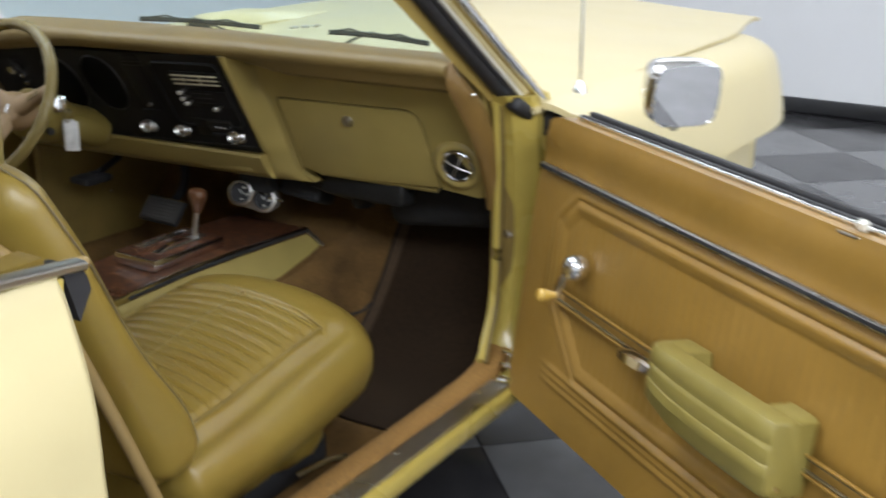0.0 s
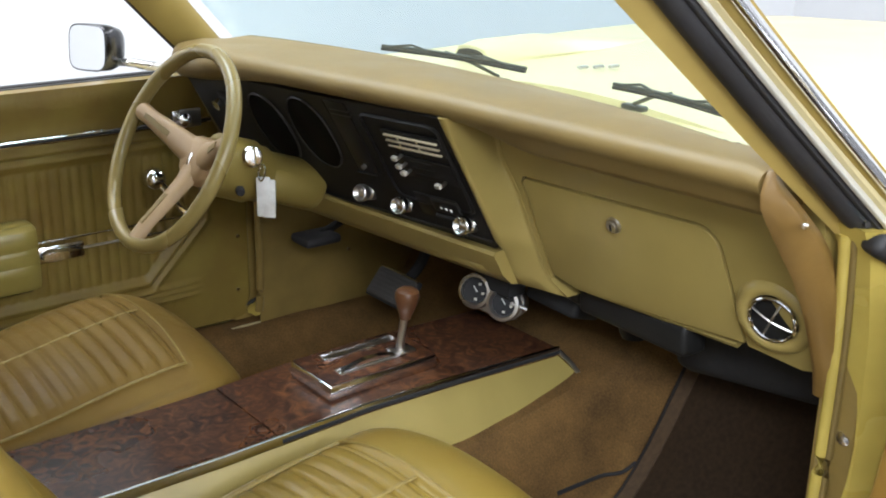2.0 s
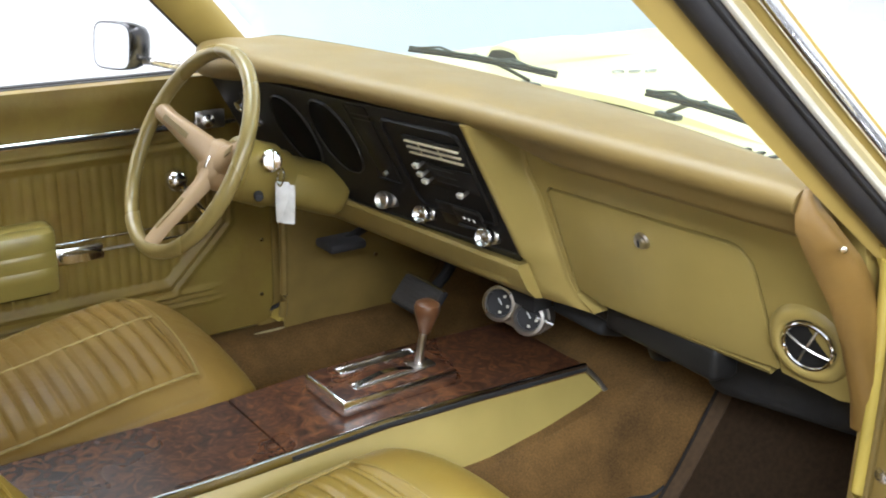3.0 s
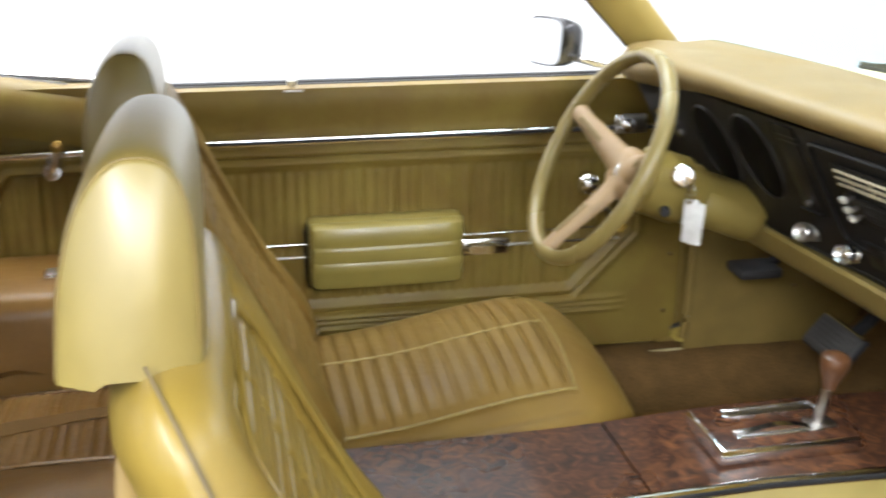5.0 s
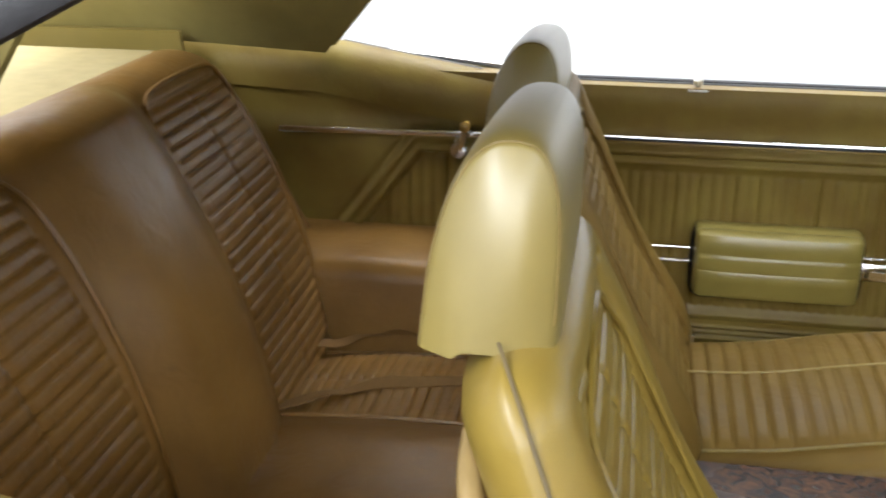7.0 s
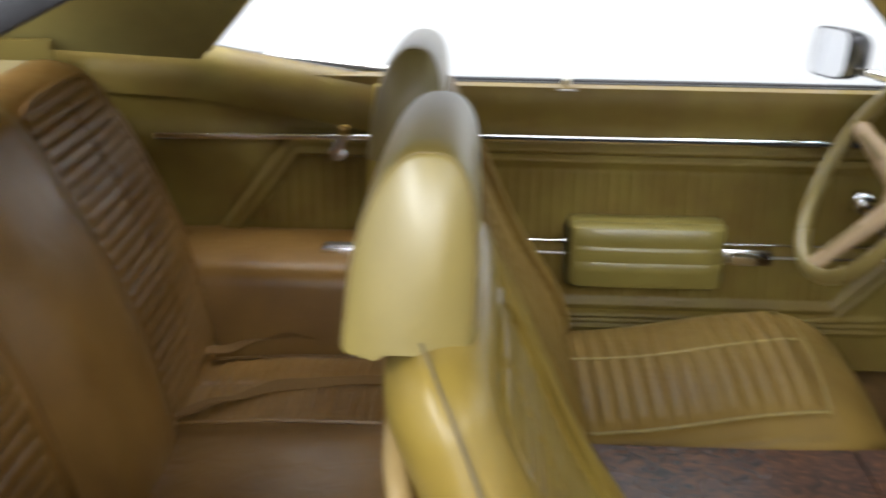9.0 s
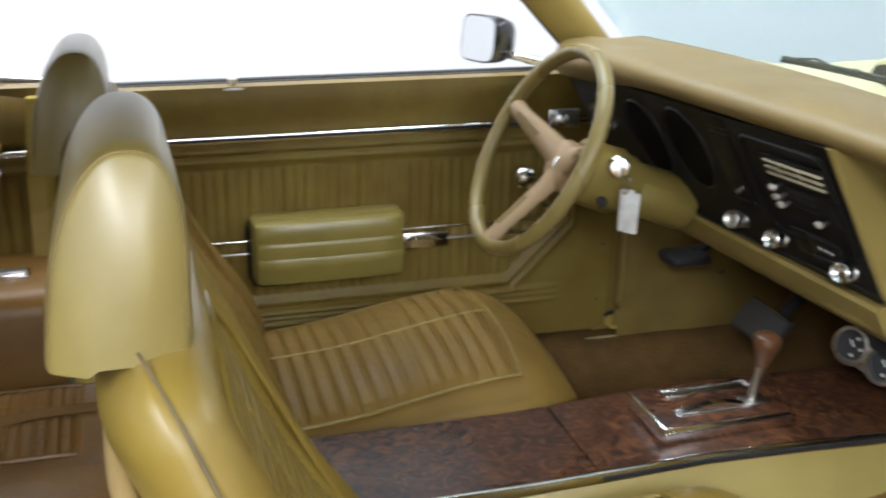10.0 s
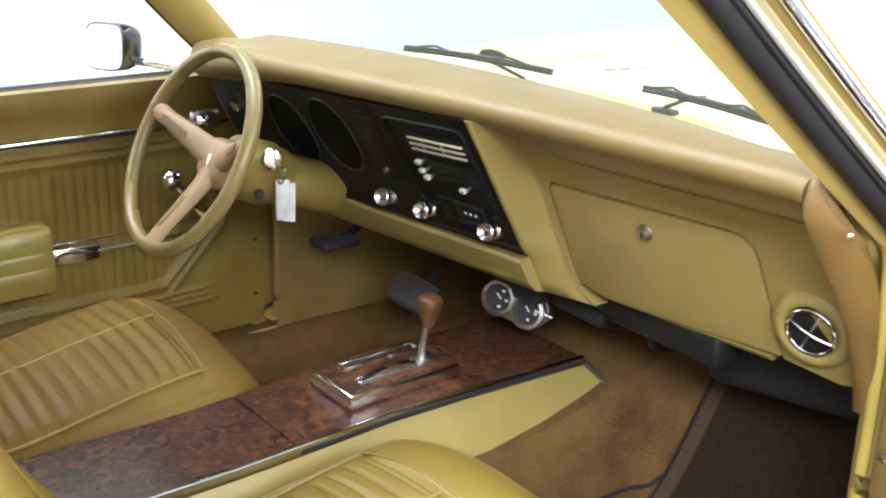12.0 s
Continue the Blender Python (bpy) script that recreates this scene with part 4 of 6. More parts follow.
def spoke(a, w0, w1):
    d = math.cos(a) * WU + math.sin(a) * WV
    s = -math.sin(a) * WU + math.cos(a) * WV
    rings = []
    for r, w, o in ((0.010, w0 * 1.15, -0.052), (0.045, w0, -0.046), (0.09, mixv(w0, w1, 0.5), -0.029), (0.135, w1, -0.011), (0.168, w1 * 1.1, -0.001)):
        c = WC + d * r + WN * o
        rings.append([c + s * (w / 2 * x) + WN * (0.010 * z) for x, z in ((-1, -0.6), (-1, 0.3), (-0.7, 0.9), (0, 1.1), (0.7, 0.9), (1, 0.3), (1, -0.6))])
    sp = part("spoke", loft(rings), WHEEL_PLASTIC, wheel, "tan moulded spoke", 50)
    g = []
    for r, o in ((0.075, -0.0240), (0.135, 0.0005)):
        c = WC + d * r + WN * o
        g.append([c + s * (x * 0.005) + WN * z for x, z in ((-1, -0.004), (-1, 0.001), (1, 0.001), (1, -0.004))])
    part("horn_bar", loft(g), VINYL_DARK, sp, "recessed horn button strip")


spoke(math.radians(14), 0.047, 0.029)
spoke(math.radians(166), 0.047, 0.029)
spoke(math.radians(270), 0.042, 0.028)
hub_m = Matrix((WU, WV, WN)).transposed().to_4x4()
hub_m.translation = WC
part("hub", loft([[hub_m @ Vector((w * c, h * s - 0.004, o)) for c, s in ((1, 0.2), (0.85, 0.75), (0.45, 1), (-0.45, 1), (-0.85, 0.75), (-1, 0.2), (-0.75, -0.6), (-0.35, -1), (0.35, -1), (0.75, -0.6))]
                  for w, h, o in ((0.050, 0.038, -0.080), (0.056, 0.042, -0.060), (0.050, 0.036, -0.046), (0.038, 0.027, -0.041))]), WHEEL_PLASTIC, wheel, "tan padded wheel hub", 50)
part("hub_emblem", box((0, -0.006, -0.0395), (0.008, 0.022, 0.003), 0.001, m=hub_m), CHROME, wheel)

column = thing("steering_column", (0.80, 0.355, 0.72), "gold painted steering column with ignition lock", "steering column")
CD = -WN


COL_DIR = Vector((0.195, 0, -0.072)).normalized()
COL_UP = Vector((0.072, 0, 0.195)).normalized()


def col(s):
    """a place on the column's axis, which lies a little flatter than the wheel's."""
    return WC + CD * 0.08 + COL_DIR * (s - 0.08)


part("column_tube", loft([[col(s) + r * (math.cos(t) * WU + math.sin(t) * COL_UP) for t in (2 * math.pi * k / 24 for k in range(24))]
                          for s, r in ((0.078, 0.044), (0.086, 0.054), (0.15, 0.056), (0.16, 0.050), (0.175, 0.050), (0.185, 0.044), (0.27, 0.046), (0.29, 0.046), (0.296, 0.042))]), PLASTIC, column)
part("column_shroud", loft([[col(s) + Vector((0, 0, -0.004)) + r * (1.0 * math.cos(t) * WU + 0.85 * math.sin(t) * COL_UP) for t in (2 * math.pi * k / 24 for k in range(24))]
                            for s, r in ((0.175, 0.044), (0.185, 0.048), (0.24, 0.0485), (0.26, 0.0485), (0.28, 0.0485))]), PLASTIC, column)
km = axis(Vector((0.768, 0.300, 0.798)), (-0.25, -1, 0.18))
ign = part("ignition_lock", revolve([(0.018, -0.012), (0.018, 0.010), (0.014, 0.014), (0.014, 0.020), (0.001, 0.021)], km, 20), CHROME, column, "chrome ignition lock with key")
part("key", box((0, 0.004, 0.030), (0.004, 0.030, 0.026), 0.003, m=km), CHROME, ign)
part("hazard_button", revolve([(0.008, 0), (0.008, 0.010), (0.006, 0.014), (0.001, 0.0145)], axis((0.746, 0.303, 0.742), (-0.35, -1, -0.1)), 14), BLACK_DULL, column)
part("turn_lever", tube([(0.735, 0.40, 0.80), (0.72, 0.47, 0.815), (0.705, 0.53, 0.83)], 0.004), CHROME, column)
part("turn_knob", revolve([(0.003, 0), (0.008, 0.006), (0.008, 0.018), (0.002, 0.022)], axis((0.706, 0.526, 0.829), (-0.15, 0.6, 0.15)), 12), WHEEL_PLASTIC, column)
tag_ob = thing("key_tag", (0.78, 0.283, 0.69), "white paper key tag in clear plastic on a ring", "key tag")
part("tag_card", box((0.779, 0.280, 0.730), (0.004, 0.024, 0.070), 0.003, m=Matrix.Translation((0.779, 0.280, 0.730)) @ pose(0, 0, 0, 0, 0, 58) @ Matrix.Translation((-0.779, -0.280, -0.730))), TAG, tag_ob)
part("tag_card", box((0.786, 0.274, 0.727), (0.003, 0.023, 0.066), 0.003, m=Matrix.Translation((0.786, 0.274, 0.727)) @ pose(0, 0, 0, 0, 6, 40) @ Matrix.Translation((-0.786, -0.274, -0.727))), TAG, tag_ob)
part("ring", tube([(0.773 + 0.003 * math.sin(a), 0.273 + 0.010 * math.cos(a), 0.775 + 0.014 * math.sin(a)) for a in (2 * math.pi * k / 20 for k in range(20))], 0.0016, 6, closed=True), CHROME, tag_ob)

# pedals
PEDAL = material("worn_grey_rubber", (0.046, 0.042, 0.038), 0.5, vary=0.25, scale=60, bump=0.15)
brake = thing("brake_pedal", (1.12, 0.37, 0.45), "wide black rubber brake pedal with bright trim", "pedal")
bmx = pose(1.112, 0.366, 0.460, 0, -50, 0)
part("pad", box((0, 0, 0), (0.062, 0.125, 0.016), 0.006, m=bmx), PEDAL, brake)
for k in range(6):
    part("pad_rib", box((-0.022 + 0.009 * k, 0, 0.0085), (0.004, 0.110, 0.002), 0.0008, m=bmx), PEDAL, brake)
part("trim", box((0, 0, -0.004), (0.068, 0.131, 0.010), 0.003, m=bmx), BLACK_DULL, brake, "thin pedal trim")
part("trim_edge", tube([bmx @ Vector((0.033, -0.062, 0.004)), bmx @ Vector((0.033, 0.062, 0.004))], 0.003), CHROME, brake, "bright pedal edge")
part("arm", tube(bezier([(1.13, 0.36, 0.46), (1.19, 0.36, 0.52), (1.20, 0.36, 0.66)], 6), 0.011), BLACK_DULL, brake)
switch = thing("parking_brake_pedal", (1.05, 0.52, 0.56), "small black parking brake pedal", "pedal")
part("pad", box((1.045, 0.545, 0.532), (0.085, 0.07, 0.020), 0.008, m=Matrix()), RUBBER, switch)
part("arm", tube([(1.06, 0.55, 0.535), (1.16, 0.57, 0.56), (1.22, 0.58, 0.66)], 0.009), BLACK_DULL, switch)

# twin gauges under the dash
gp = thing("gauge_pod", (1.055, 0.01, 0.56), "pair of small gauges in a polished steel bracket", "gauge")
gface = Vector((-0.86, -0.42, 0.26)).normalized()
gm0 = axis((1.048, 0.032, 0.574), gface)
gm1 = axis((1.068, -0.019, 0.562), gface)
part("bracket", loft([[gm0.lerp(gm1, t) @ Vector((0.031 * c, 0.031 * s, -0.016 + d)) for d, (c, s) in [(0, (math.cos(a), math.sin(a))) for a in (2 * math.pi * k / 20 for k in range(20))]]
                      for t in (0.0, 1.0)]), STEEL, gp)
for gmx in (gm0, gm1):
    g = part("gauge", revolve([(0.027, -0.05), (0.027, -0.012), (0.031, -0.006), (0.031, 0.005), (0.0295, 0.008), (0.0245, 0.009), (0.0225, 0.006), (0.0215, 0.001)], gmx, 28), STEEL, gp, "brushed steel rimmed gauge")
    part("face", revolve([(0.0005, 0.0012), (0.0236, 0.0012), (0.0236, -0.001)], gmx, 24), BLACK_DULL, g, "black gauge face")
    part("needle", box((0.002, 0.003, 0.0022), (0.0018, 0.012, 0.001), 0, m=gmx @ pose(0, 0, 0, 0, 0, 40)), WHITE, g)
    for a in (0.5, 1.75, 3.0):
        part("mark", box((0.0145 * math.sin(a), 0.0145 * math.cos(a), 0.002), (0.005, 0.0045, 0.0008), 0, m=gmx), SATIN, g)
part("mount_bolt", tube([(1.075, -0.03, 0.565), (1.085, -0.062, 0.560)], 0.004), CHROME, gp)
part("mount", box((1.075, 0.0, 0.606), (0.04, 0.09, 0.05), 0.004), BLACK_DULL, gp)

# ---------- centre console ----------
con = thing("center_console", (0.6, 0.02, 0.3), "burl woodgrain topped center console with gold sides", "console")
CY0, CY1 = -0.085, 0.125


def con_z(x):
    return 0.482 + 0.012 * smooth_step(0.5, 0.8, x) - 0.006 * smooth_step(0.9, 1.15, x)


def con_plate(x0, x1, name):
    rings = []
    for i in range(9):
        x = mixv(x0, x1, i / 8)
        y0 = CY0 + 0.018 - 0.020 * smooth_step(0.55, 1.13, x)
        z = con_z(x)
        rings.append([(x, y0, z), (x, CY1, z), (x, CY1, z - 0.012), (x, y0, z - 0.012)])
    return part(name, loft(rings), BURL, con, "glossy burl woodgrain veneer")


con_plate(0.10, 0.5925, "top_plate")
con_plate(0.5955, 1.130, "top_plate")
side = []
for x in (0.10, 0.4, 0.6, 0.85, 1.0, 1.130):
    y0 = CY0 + 0.014 - 0.020 * smooth_step(0.55, 1.13, x)
    z = con_z(x) - 0.012
    side.append([(x, y0, z), (x, CY1 + 0.004, z), (x, CY1 + 0.02, 0.30), (x, y0 - 0.075, 0.33)])
side.append([(1.172, y0 - 0.026, 0.426), (1.172, CY1 + 0.004, 0.426), (1.172, CY1 + 0.02, 0.30), (1.172, y0 - 0.075, 0.33)])
part("console_body", loft(side), material("gold_console_side", (0.285, 0.222, 0.066), 0.4, vary=0.09, scale=15), con, "gold painted console side", 12)
edge_pts = [(x, CY0 + 0.012 - 0.020 * smooth_step(0.55, 1.13, x), con_z(x) - 0.004) for x in (0.10, 0.3, 0.5, 0.596, 0.75, 0.9, 1.0, 1.13)]
part("edge_moulding", bar(edge_pts, 0.008, 0.017, (0, 1, 0)), CHROME, con, "chrome edge moulding")
part("moulding_tail", bar([(1.130, CY0 - 0.008, 0.484), (1.150, CY0 - 0.017, 0.462), (1.166, CY0 - 0.032, 0.434)], 0.005, 0.008, (0, 1, 0)), STEEL, con, "thin bright end of the moulding")
part("edge_insert", bar([(x, y - 0.0045, z - 0.001) for x, y, z in edge_pts[3:]], 0.002, 0.0065, (0, 1, 0)), BLACK_DULL, con, "black stripe in the moulding")

# shifter: chrome-sided plate with two slots, lever and wooden knob
sh = thing("gear_shifter", (0.80, 0.02, 0.49), "chrome and woodgrain gear shifter with wooden knob", "gear shifter")
SZ = 0.494
part("plate_frame", box((0.805, 0.020, SZ + 0.012), (0.205, 0.118, 0.026), 0.0035), CHROME, sh, "chrome shifter plate")
part("plate_top", box((0.8055, 0.020, SZ + 0.0255), (0.199, 0.112, 0.003), 0.001), BURL, sh, "woodgrain plate top")


def slot_rim(x, y, ln, w):
    b = bmesh.new()
    for cx, cy, sx, sy in ((x, y - w / 2, ln, 0.0035), (x, y + w / 2, ln, 0.0035), (x - ln / 2, y, 0.0035, w + 0.0035), (x + ln / 2, y, 0.0035, w + 0.0035)):
        box((cx, cy, SZ + 0.0275), (sx, sy, 0.004), 0.001, bm=b)
    rim = part("slot", b, CHROME, sh, "bright lined shifter slot")
    part("slot_floor", box((x, y, SZ + 0.0262), (ln - 0.003, w - 0.003, 0.0022), 0), STEEL, rim, "dull metal slot floor")
    return rim


slot_rim(0.815, 0.052, 0.138, 0.020)
near_slot = slot_rim(0.800, -0.006, 0.125, 0.020)
part("gate", loft([[(x, -0.006 + w, SZ + 0.0275 + 0.011 * math.sin((x - 0.742) / 0.115 * math.pi)) for w in (-0.006, 0.006)] + [(x, 0.000, SZ + 0.0265), (x, -0.012, SZ + 0.0265)] for x in [0.742 + 0.0115 * k for k in range(11)]]), CHROME, near_slot, "curved chrome shift gate")
part("lever", tube([(0.862, 0.004, SZ + 0.020), (0.872, -0.002, 0.60)], lambda t: 0.0075 - 0.002 * t, 12), STEEL, sh, "bright metal shift lever")
part("boot_plate", box((0.866, 0.002, SZ + 0.0285), (0.040, 0.030, 0.005), 0.002), STEEL, sh)
part("knob", revolve([(0.009, 0), (0.010, 0.005), (0.0145, 0.018), (0.0195, 0.033), (0.0205, 0.041), (0.0185, 0.048), (0.012, 0.0525), (0.001, 0.0535)], axis((0.871, -0.001, 0.577), (0.08, -0.04, 1)), 24), KNOB_WOOD, sh, "turned walnut shift knob")

# ---------- front bucket seats ----------
# dark brown for the backrest side seams and the door ridge lines
WELT_DARK = material("dark_brown_welt", (0.105, 0.078, 0.034), 0.6, vary=0.25, scale=40)


def frame_axes(at, xdir, zdir):
    """a pose at a place with x along xdir and z nearest zdir."""
    x = Vector(xdir).normalized()
    z = Vector(zdir)
    z = (z - x * z.dot(x)).normalized()
    y = z.cross(x)
    m = Matrix((x, y, z)).transposed().to_4x4()
    m.translation = at
    return m


def bucket_seat(yc, label, rest_up, side, hide, long):
    s = thing("bucket_seat", (0.4, yc, 0.26), label, "car seat", "front bucket seats")
    # cushion
    cm = frame_axes((0.235, yc, 0.387), (1, 0, 0.125), (0, 0, 1))
    
    def wide(x):
        return 0.235 + 0.02 * math.sin(math.pi * min(1, x / long)) - 0.04 * smooth_step(long - 0.12, long, x) ** 2
    part("seat_cushion", cushion(cm, long, wide, 0.205, (0.02, 0.40, 0.175), 0.0265, 0.0060,
                                 (), 0.622, (0.03, 0.12), 0.034, 170, 84, 3.4,
                                 lambda x, y: -0.010 * math.exp(-((x - 0.15) / 0.12) ** 2) - 0.014 * math.exp(-((abs(y) - 0.200) / 0.015) ** 2) * smooth_step(0.5, 0.36, x) + 0.0015 * noise.noise((x * 14, y * 14, yc))), hide, s, "fluted gold vinyl seat cushion", 60)
    def top(x, y):
        k = math.sqrt(max(0.0, 1 - max(0.0, 1 - x / 0.03) ** 2)) * math.sqrt(max(0.0, 1 - max(0.0, 1 - (long - x) / 0.12) ** 2))
        w = wide(x) * (0.8 + 0.2 * k)
        r = abs(y) / w
        return k * (0.0775 * max(0.0, 1 - r ** 3.4) ** 0.5 + 0.034 * (1 - r * r) - 0.010 * math.exp(-((x - 0.15) / 0.12) ** 2))
    for sy in (-0.178, 0.0, 0.178):
        part("welt", bar([cm @ Vector((x, sy, top(x, sy) - (0.0005 if sy == 0 else 0.002))) for x in [0.03 + 0.0125 * q for q in range(31)]], 0.0058, 0.0026, (0, 1, 0)), SEAM_VINYL, s, "pale stitched seam")
    part("welt", tube([cm @ Vector((0.402 + 0.012 * math.cos(y / 0.178 * 1.5), y, top(0.402 + 0.012 * math.cos(y / 0.178 * 1.5), y) - 0.0005)) for y in [-0.178 + 0.0178 * q for q in range(21)]], 0.0018, 6), SEAM_VINYL, s, "pale stitched seam")
    part("seat_base", box((0.46, yc, 0.275), (0.36, 0.36, 0.08), 0.02), BLACK_DULL, s, "dark seat frame and track")
    # stitched vinyl skirt under the cushion
    skirt = []
    for k in range(41):
        u = k / 40
        x, y = (mixv(0.22, 0.60, u / 0.42), -0.212) if u < 0.42 else (0.60 + 0.05 * math.sin(math.pi * (u - 0.42) / 0.16), mixv(-0.212, 0.212, (u - 0.42) / 0.16)) if u < 0.58 else (mixv(0.60, 0.22, (u - 0.58) / 0.42), 0.212)
        wv = 0.004 * math.sin(31 * u) + 0.003 * math.sin(73 * u)
        inw = Vector((0.43 - x, -y, 0)).normalized()
        p = Vector((x, yc + y, 0))
        skirt.append([p + Vector((0, 0, 0.365)), p + inw * (0.004 + wv) + Vector((0, 0, 0.33)), p + inw * 0.020 + Vector((0, 0, 0.298 + wv)), p + inw * 0.032 + Vector((0, 0, 0.298 + wv)), p + inw * 0.016 + Vector((0, 0, 0.365))])
    part("seat_skirt", loft(skirt), hide, s, "loose gold vinyl skirt under the cushion", 60)
    part("seat_lever", tube([(0.50, yc - 0.215 * side, 0.290), (0.56, yc - 0.240 * side, 0.300), (0.600, yc - 0.246 * side, 0.290)], 0.006), CHROME, s)
    # backrest
    bmx = frame_axes((0.235, yc, 0.415), (-0.388, 0, 0.922), (0.922, 0, 0.388))

    def belly(x):
        return 0.030 * math.exp(-((x - 0.09) / 0.12) ** 2)

    def half(x):
        return 0.238 + 0.010 * math.sin(math.pi * x / 0.58) - 0.03 * smooth_step(0.40, 0.58, x)
    part("backrest", cushion(bmx, 0.560, half, 0.1085, (0.06, 0.50, 0.150), 0.0265, 0.006, (0.0,), 0.516, (0.05, 0.05), 0.0, 180, 96, 4.0,
                             lambda x, y: (0.022 * smooth_step(0.13, 0.20, abs(y)) - 0.022) * (1 - smooth_step(0.46, 0.56, x)) + belly(x)), hide, s, "fluted gold vinyl backrest", 60)
    # seams along the backrest's sides
    for sy in (-1, 1):
        pts = []
        for q in range(38):
            x = 0.03 + 0.0146 * q
            k = math.sqrt(max(0.0, 1 - max(0.0, 1 - x / 0.05) ** 2)) * math.sqrt(max(0.0, 1 - max(0.0, 1 - (0.560 - x) / 0.05) ** 2))
            wide = 0.968 + 0.024 * smooth_step(0.22, 0.48, x)
            pts.append(bmx @ Vector((x, sy * (half(x) * (0.8 + 0.2 * k) * wide + 0.002 * smooth_step(0.28, 0.42, x)), 0.0525 * k * math.sqrt(1 - wide ** 4.0) + k * belly(x) + 0.0003 + 0.002 * smooth_step(0.28, 0.42, x))))
        part("seam_welt", tube(pts, 0.0015, 6), WELT_DARK, s)
    # arched welt round the fluted field
    arch = []
    for k in range(31):
        a = math.pi * k / 30
        arch.append(bmx @ Vector((0.40 + 0.105 * math.sin(a), 0.158 * math.cos(a), 0.0)))
    arch = [bmx @ Vector((0.07, 0.158, 0)), bmx @ Vector((0.20, 0.158, 0))] + arch + [bmx @ Vector((0.20, -0.158, 0)), bmx @ Vector((0.07, -0.158, 0))]
    lift = bmx.to_3x3() @ Vector((0, 0, 1))
    inv = bmx.inverted()
    arch = [p + lift * (0.0525 * max(0.0, 1 - abs((inv @ p).y / 0.24) ** 4.0) ** 0.5 + (0.022 * smooth_step(0.13, 0.20, abs((inv @ p).y)) - 0.022) * (1 - smooth_step(0.46, 0.56, (inv @ p).x)) + belly((inv @ p).x) + 0.001) for p in arch]
    part("arch_welt", tube(arch, 0.0035, 6), hide, s)
    # head restraint: an arched loaf with a curved skirt, hollowed underneath
    hx, hz, hw = 0.0, 0.921 + rest_up, 0.148
    prof = []
    spread = [-1.0, -0.97, -0.93, -0.88, -0.80, -0.65, -0.45, -0.2, 0.0, 0.2, 0.45, 0.65, 0.80, 0.88, 0.93, 0.97, 1.0]
    for v in [-1.0] + spread + [1.0]:
        first = len(prof) in (0, len(spread) + 1)
        e = min(1.0, (1 - abs(v)) * hw / 0.034)
        k = math.sqrt(max(0.0, 1 - (1 - e) ** 2))
        tall = (0.148 + 0.005 * (1 - v * v)) * (1 - 0.07 * v) * (0.965 + 0.035 * k) * (0.5 if first else 1)
        deep = (0.84 + 0.16 * k) * (0.45 if first else 1)
        y = yc + v * hw + (0.013 * (1 if v > 0 else -1) if first else 0)
        ring = []
        for j in range(41):
            t = -1 + 2 * j / 40
            ang = math.pi / 2 * t
            h = abs(math.cos(ang)) ** 0.72
            q = math.sin(ang)
            q = abs(q) ** 0.80 * (1 if q > 0 else -1)
            reach = 0.056 if q > 0 else 0.044 + 0.004 * (1 - h) ** 4
            lean = 0.018 * h ** 2
            drop = -0.002 * (1 - h) + 0.012 * (1 - abs(v) ** 3) * (1 - h) * max(0.0, q)
            ring.append((hx + lean + reach * q * deep, y, hz + tall * h - drop))
        for q in (0.6, 0.2, -0.2, -0.6):
            ring.append((hx + 0.046 * q * deep, y, hz + 0.007))
        prof.append(ring)
    hr = part("head_restraint", loft(prof), HEAD_VINYL, s, "arched gold vinyl head restraint", 50)
    for n in (2, len(prof) - 3):
        part("seam", tube([Vector(p) for p in prof[n][1:40]], 0.0009, 6), VINYL_DARK, hr)
    part("post", tube([(0.0, yc, hz - 0.06), (0.0, yc, hz + 0.03)], 0.012), BLACK_DULL, hr)
    # hard rear shell
    sm = frame_axes((0.222, yc, 0.401), (-0.388, 0, 0.922), (-0.922, 0, -0.388))
    shell = part("back_shell", cushion(sm, 0.48, lambda x: half(x) - 0.034, 0.075, None, under=0.55, nu=40, nv=30, square=7.0, ends=(0.03, 0.05),
                                       sag=lambda x, y: -0.020 * smooth_step(0.0, 0.05, 0.185 - abs(y)) * smooth_step(0.0, 0.06, 0.44 - x)), hide, s, "smooth brown-gold backrest shell", 60)
    line = [(x, half(x) - 0.016, 0.036) for x in (0.02, 0.12, 0.22, 0.32, 0.40)] + [(0.455, half(0.4) - 0.030, 0.036), (0.492, half(0.4) - 0.080, 0.036), (0.500, 0.06, 0.036)]
    line = bezier(line + [(x, -y, z) for x, y, z in line[::-1]], 5)
    part("shell_rim", tube([sm @ p for p in line], 0.010, 10), TAN_RIM, shell, "tan moulded rim of the backrest shell", 60)
    return s


seat_p = bucket_seat(-0.358, "gold vinyl passenger bucket seat with raised head restraint", 0.0, 1, VINYL, 0.545)
seat_d = bucket_seat(0.362, "gold vinyl driver bucket seat with lowered head restraint", -0.058, -1, SHADED_WORN_VINYL, 0.50)
seat_d.matrix_basis = Matrix.Translation((-0.052, 0, 0)) @ seat_d.matrix_basis

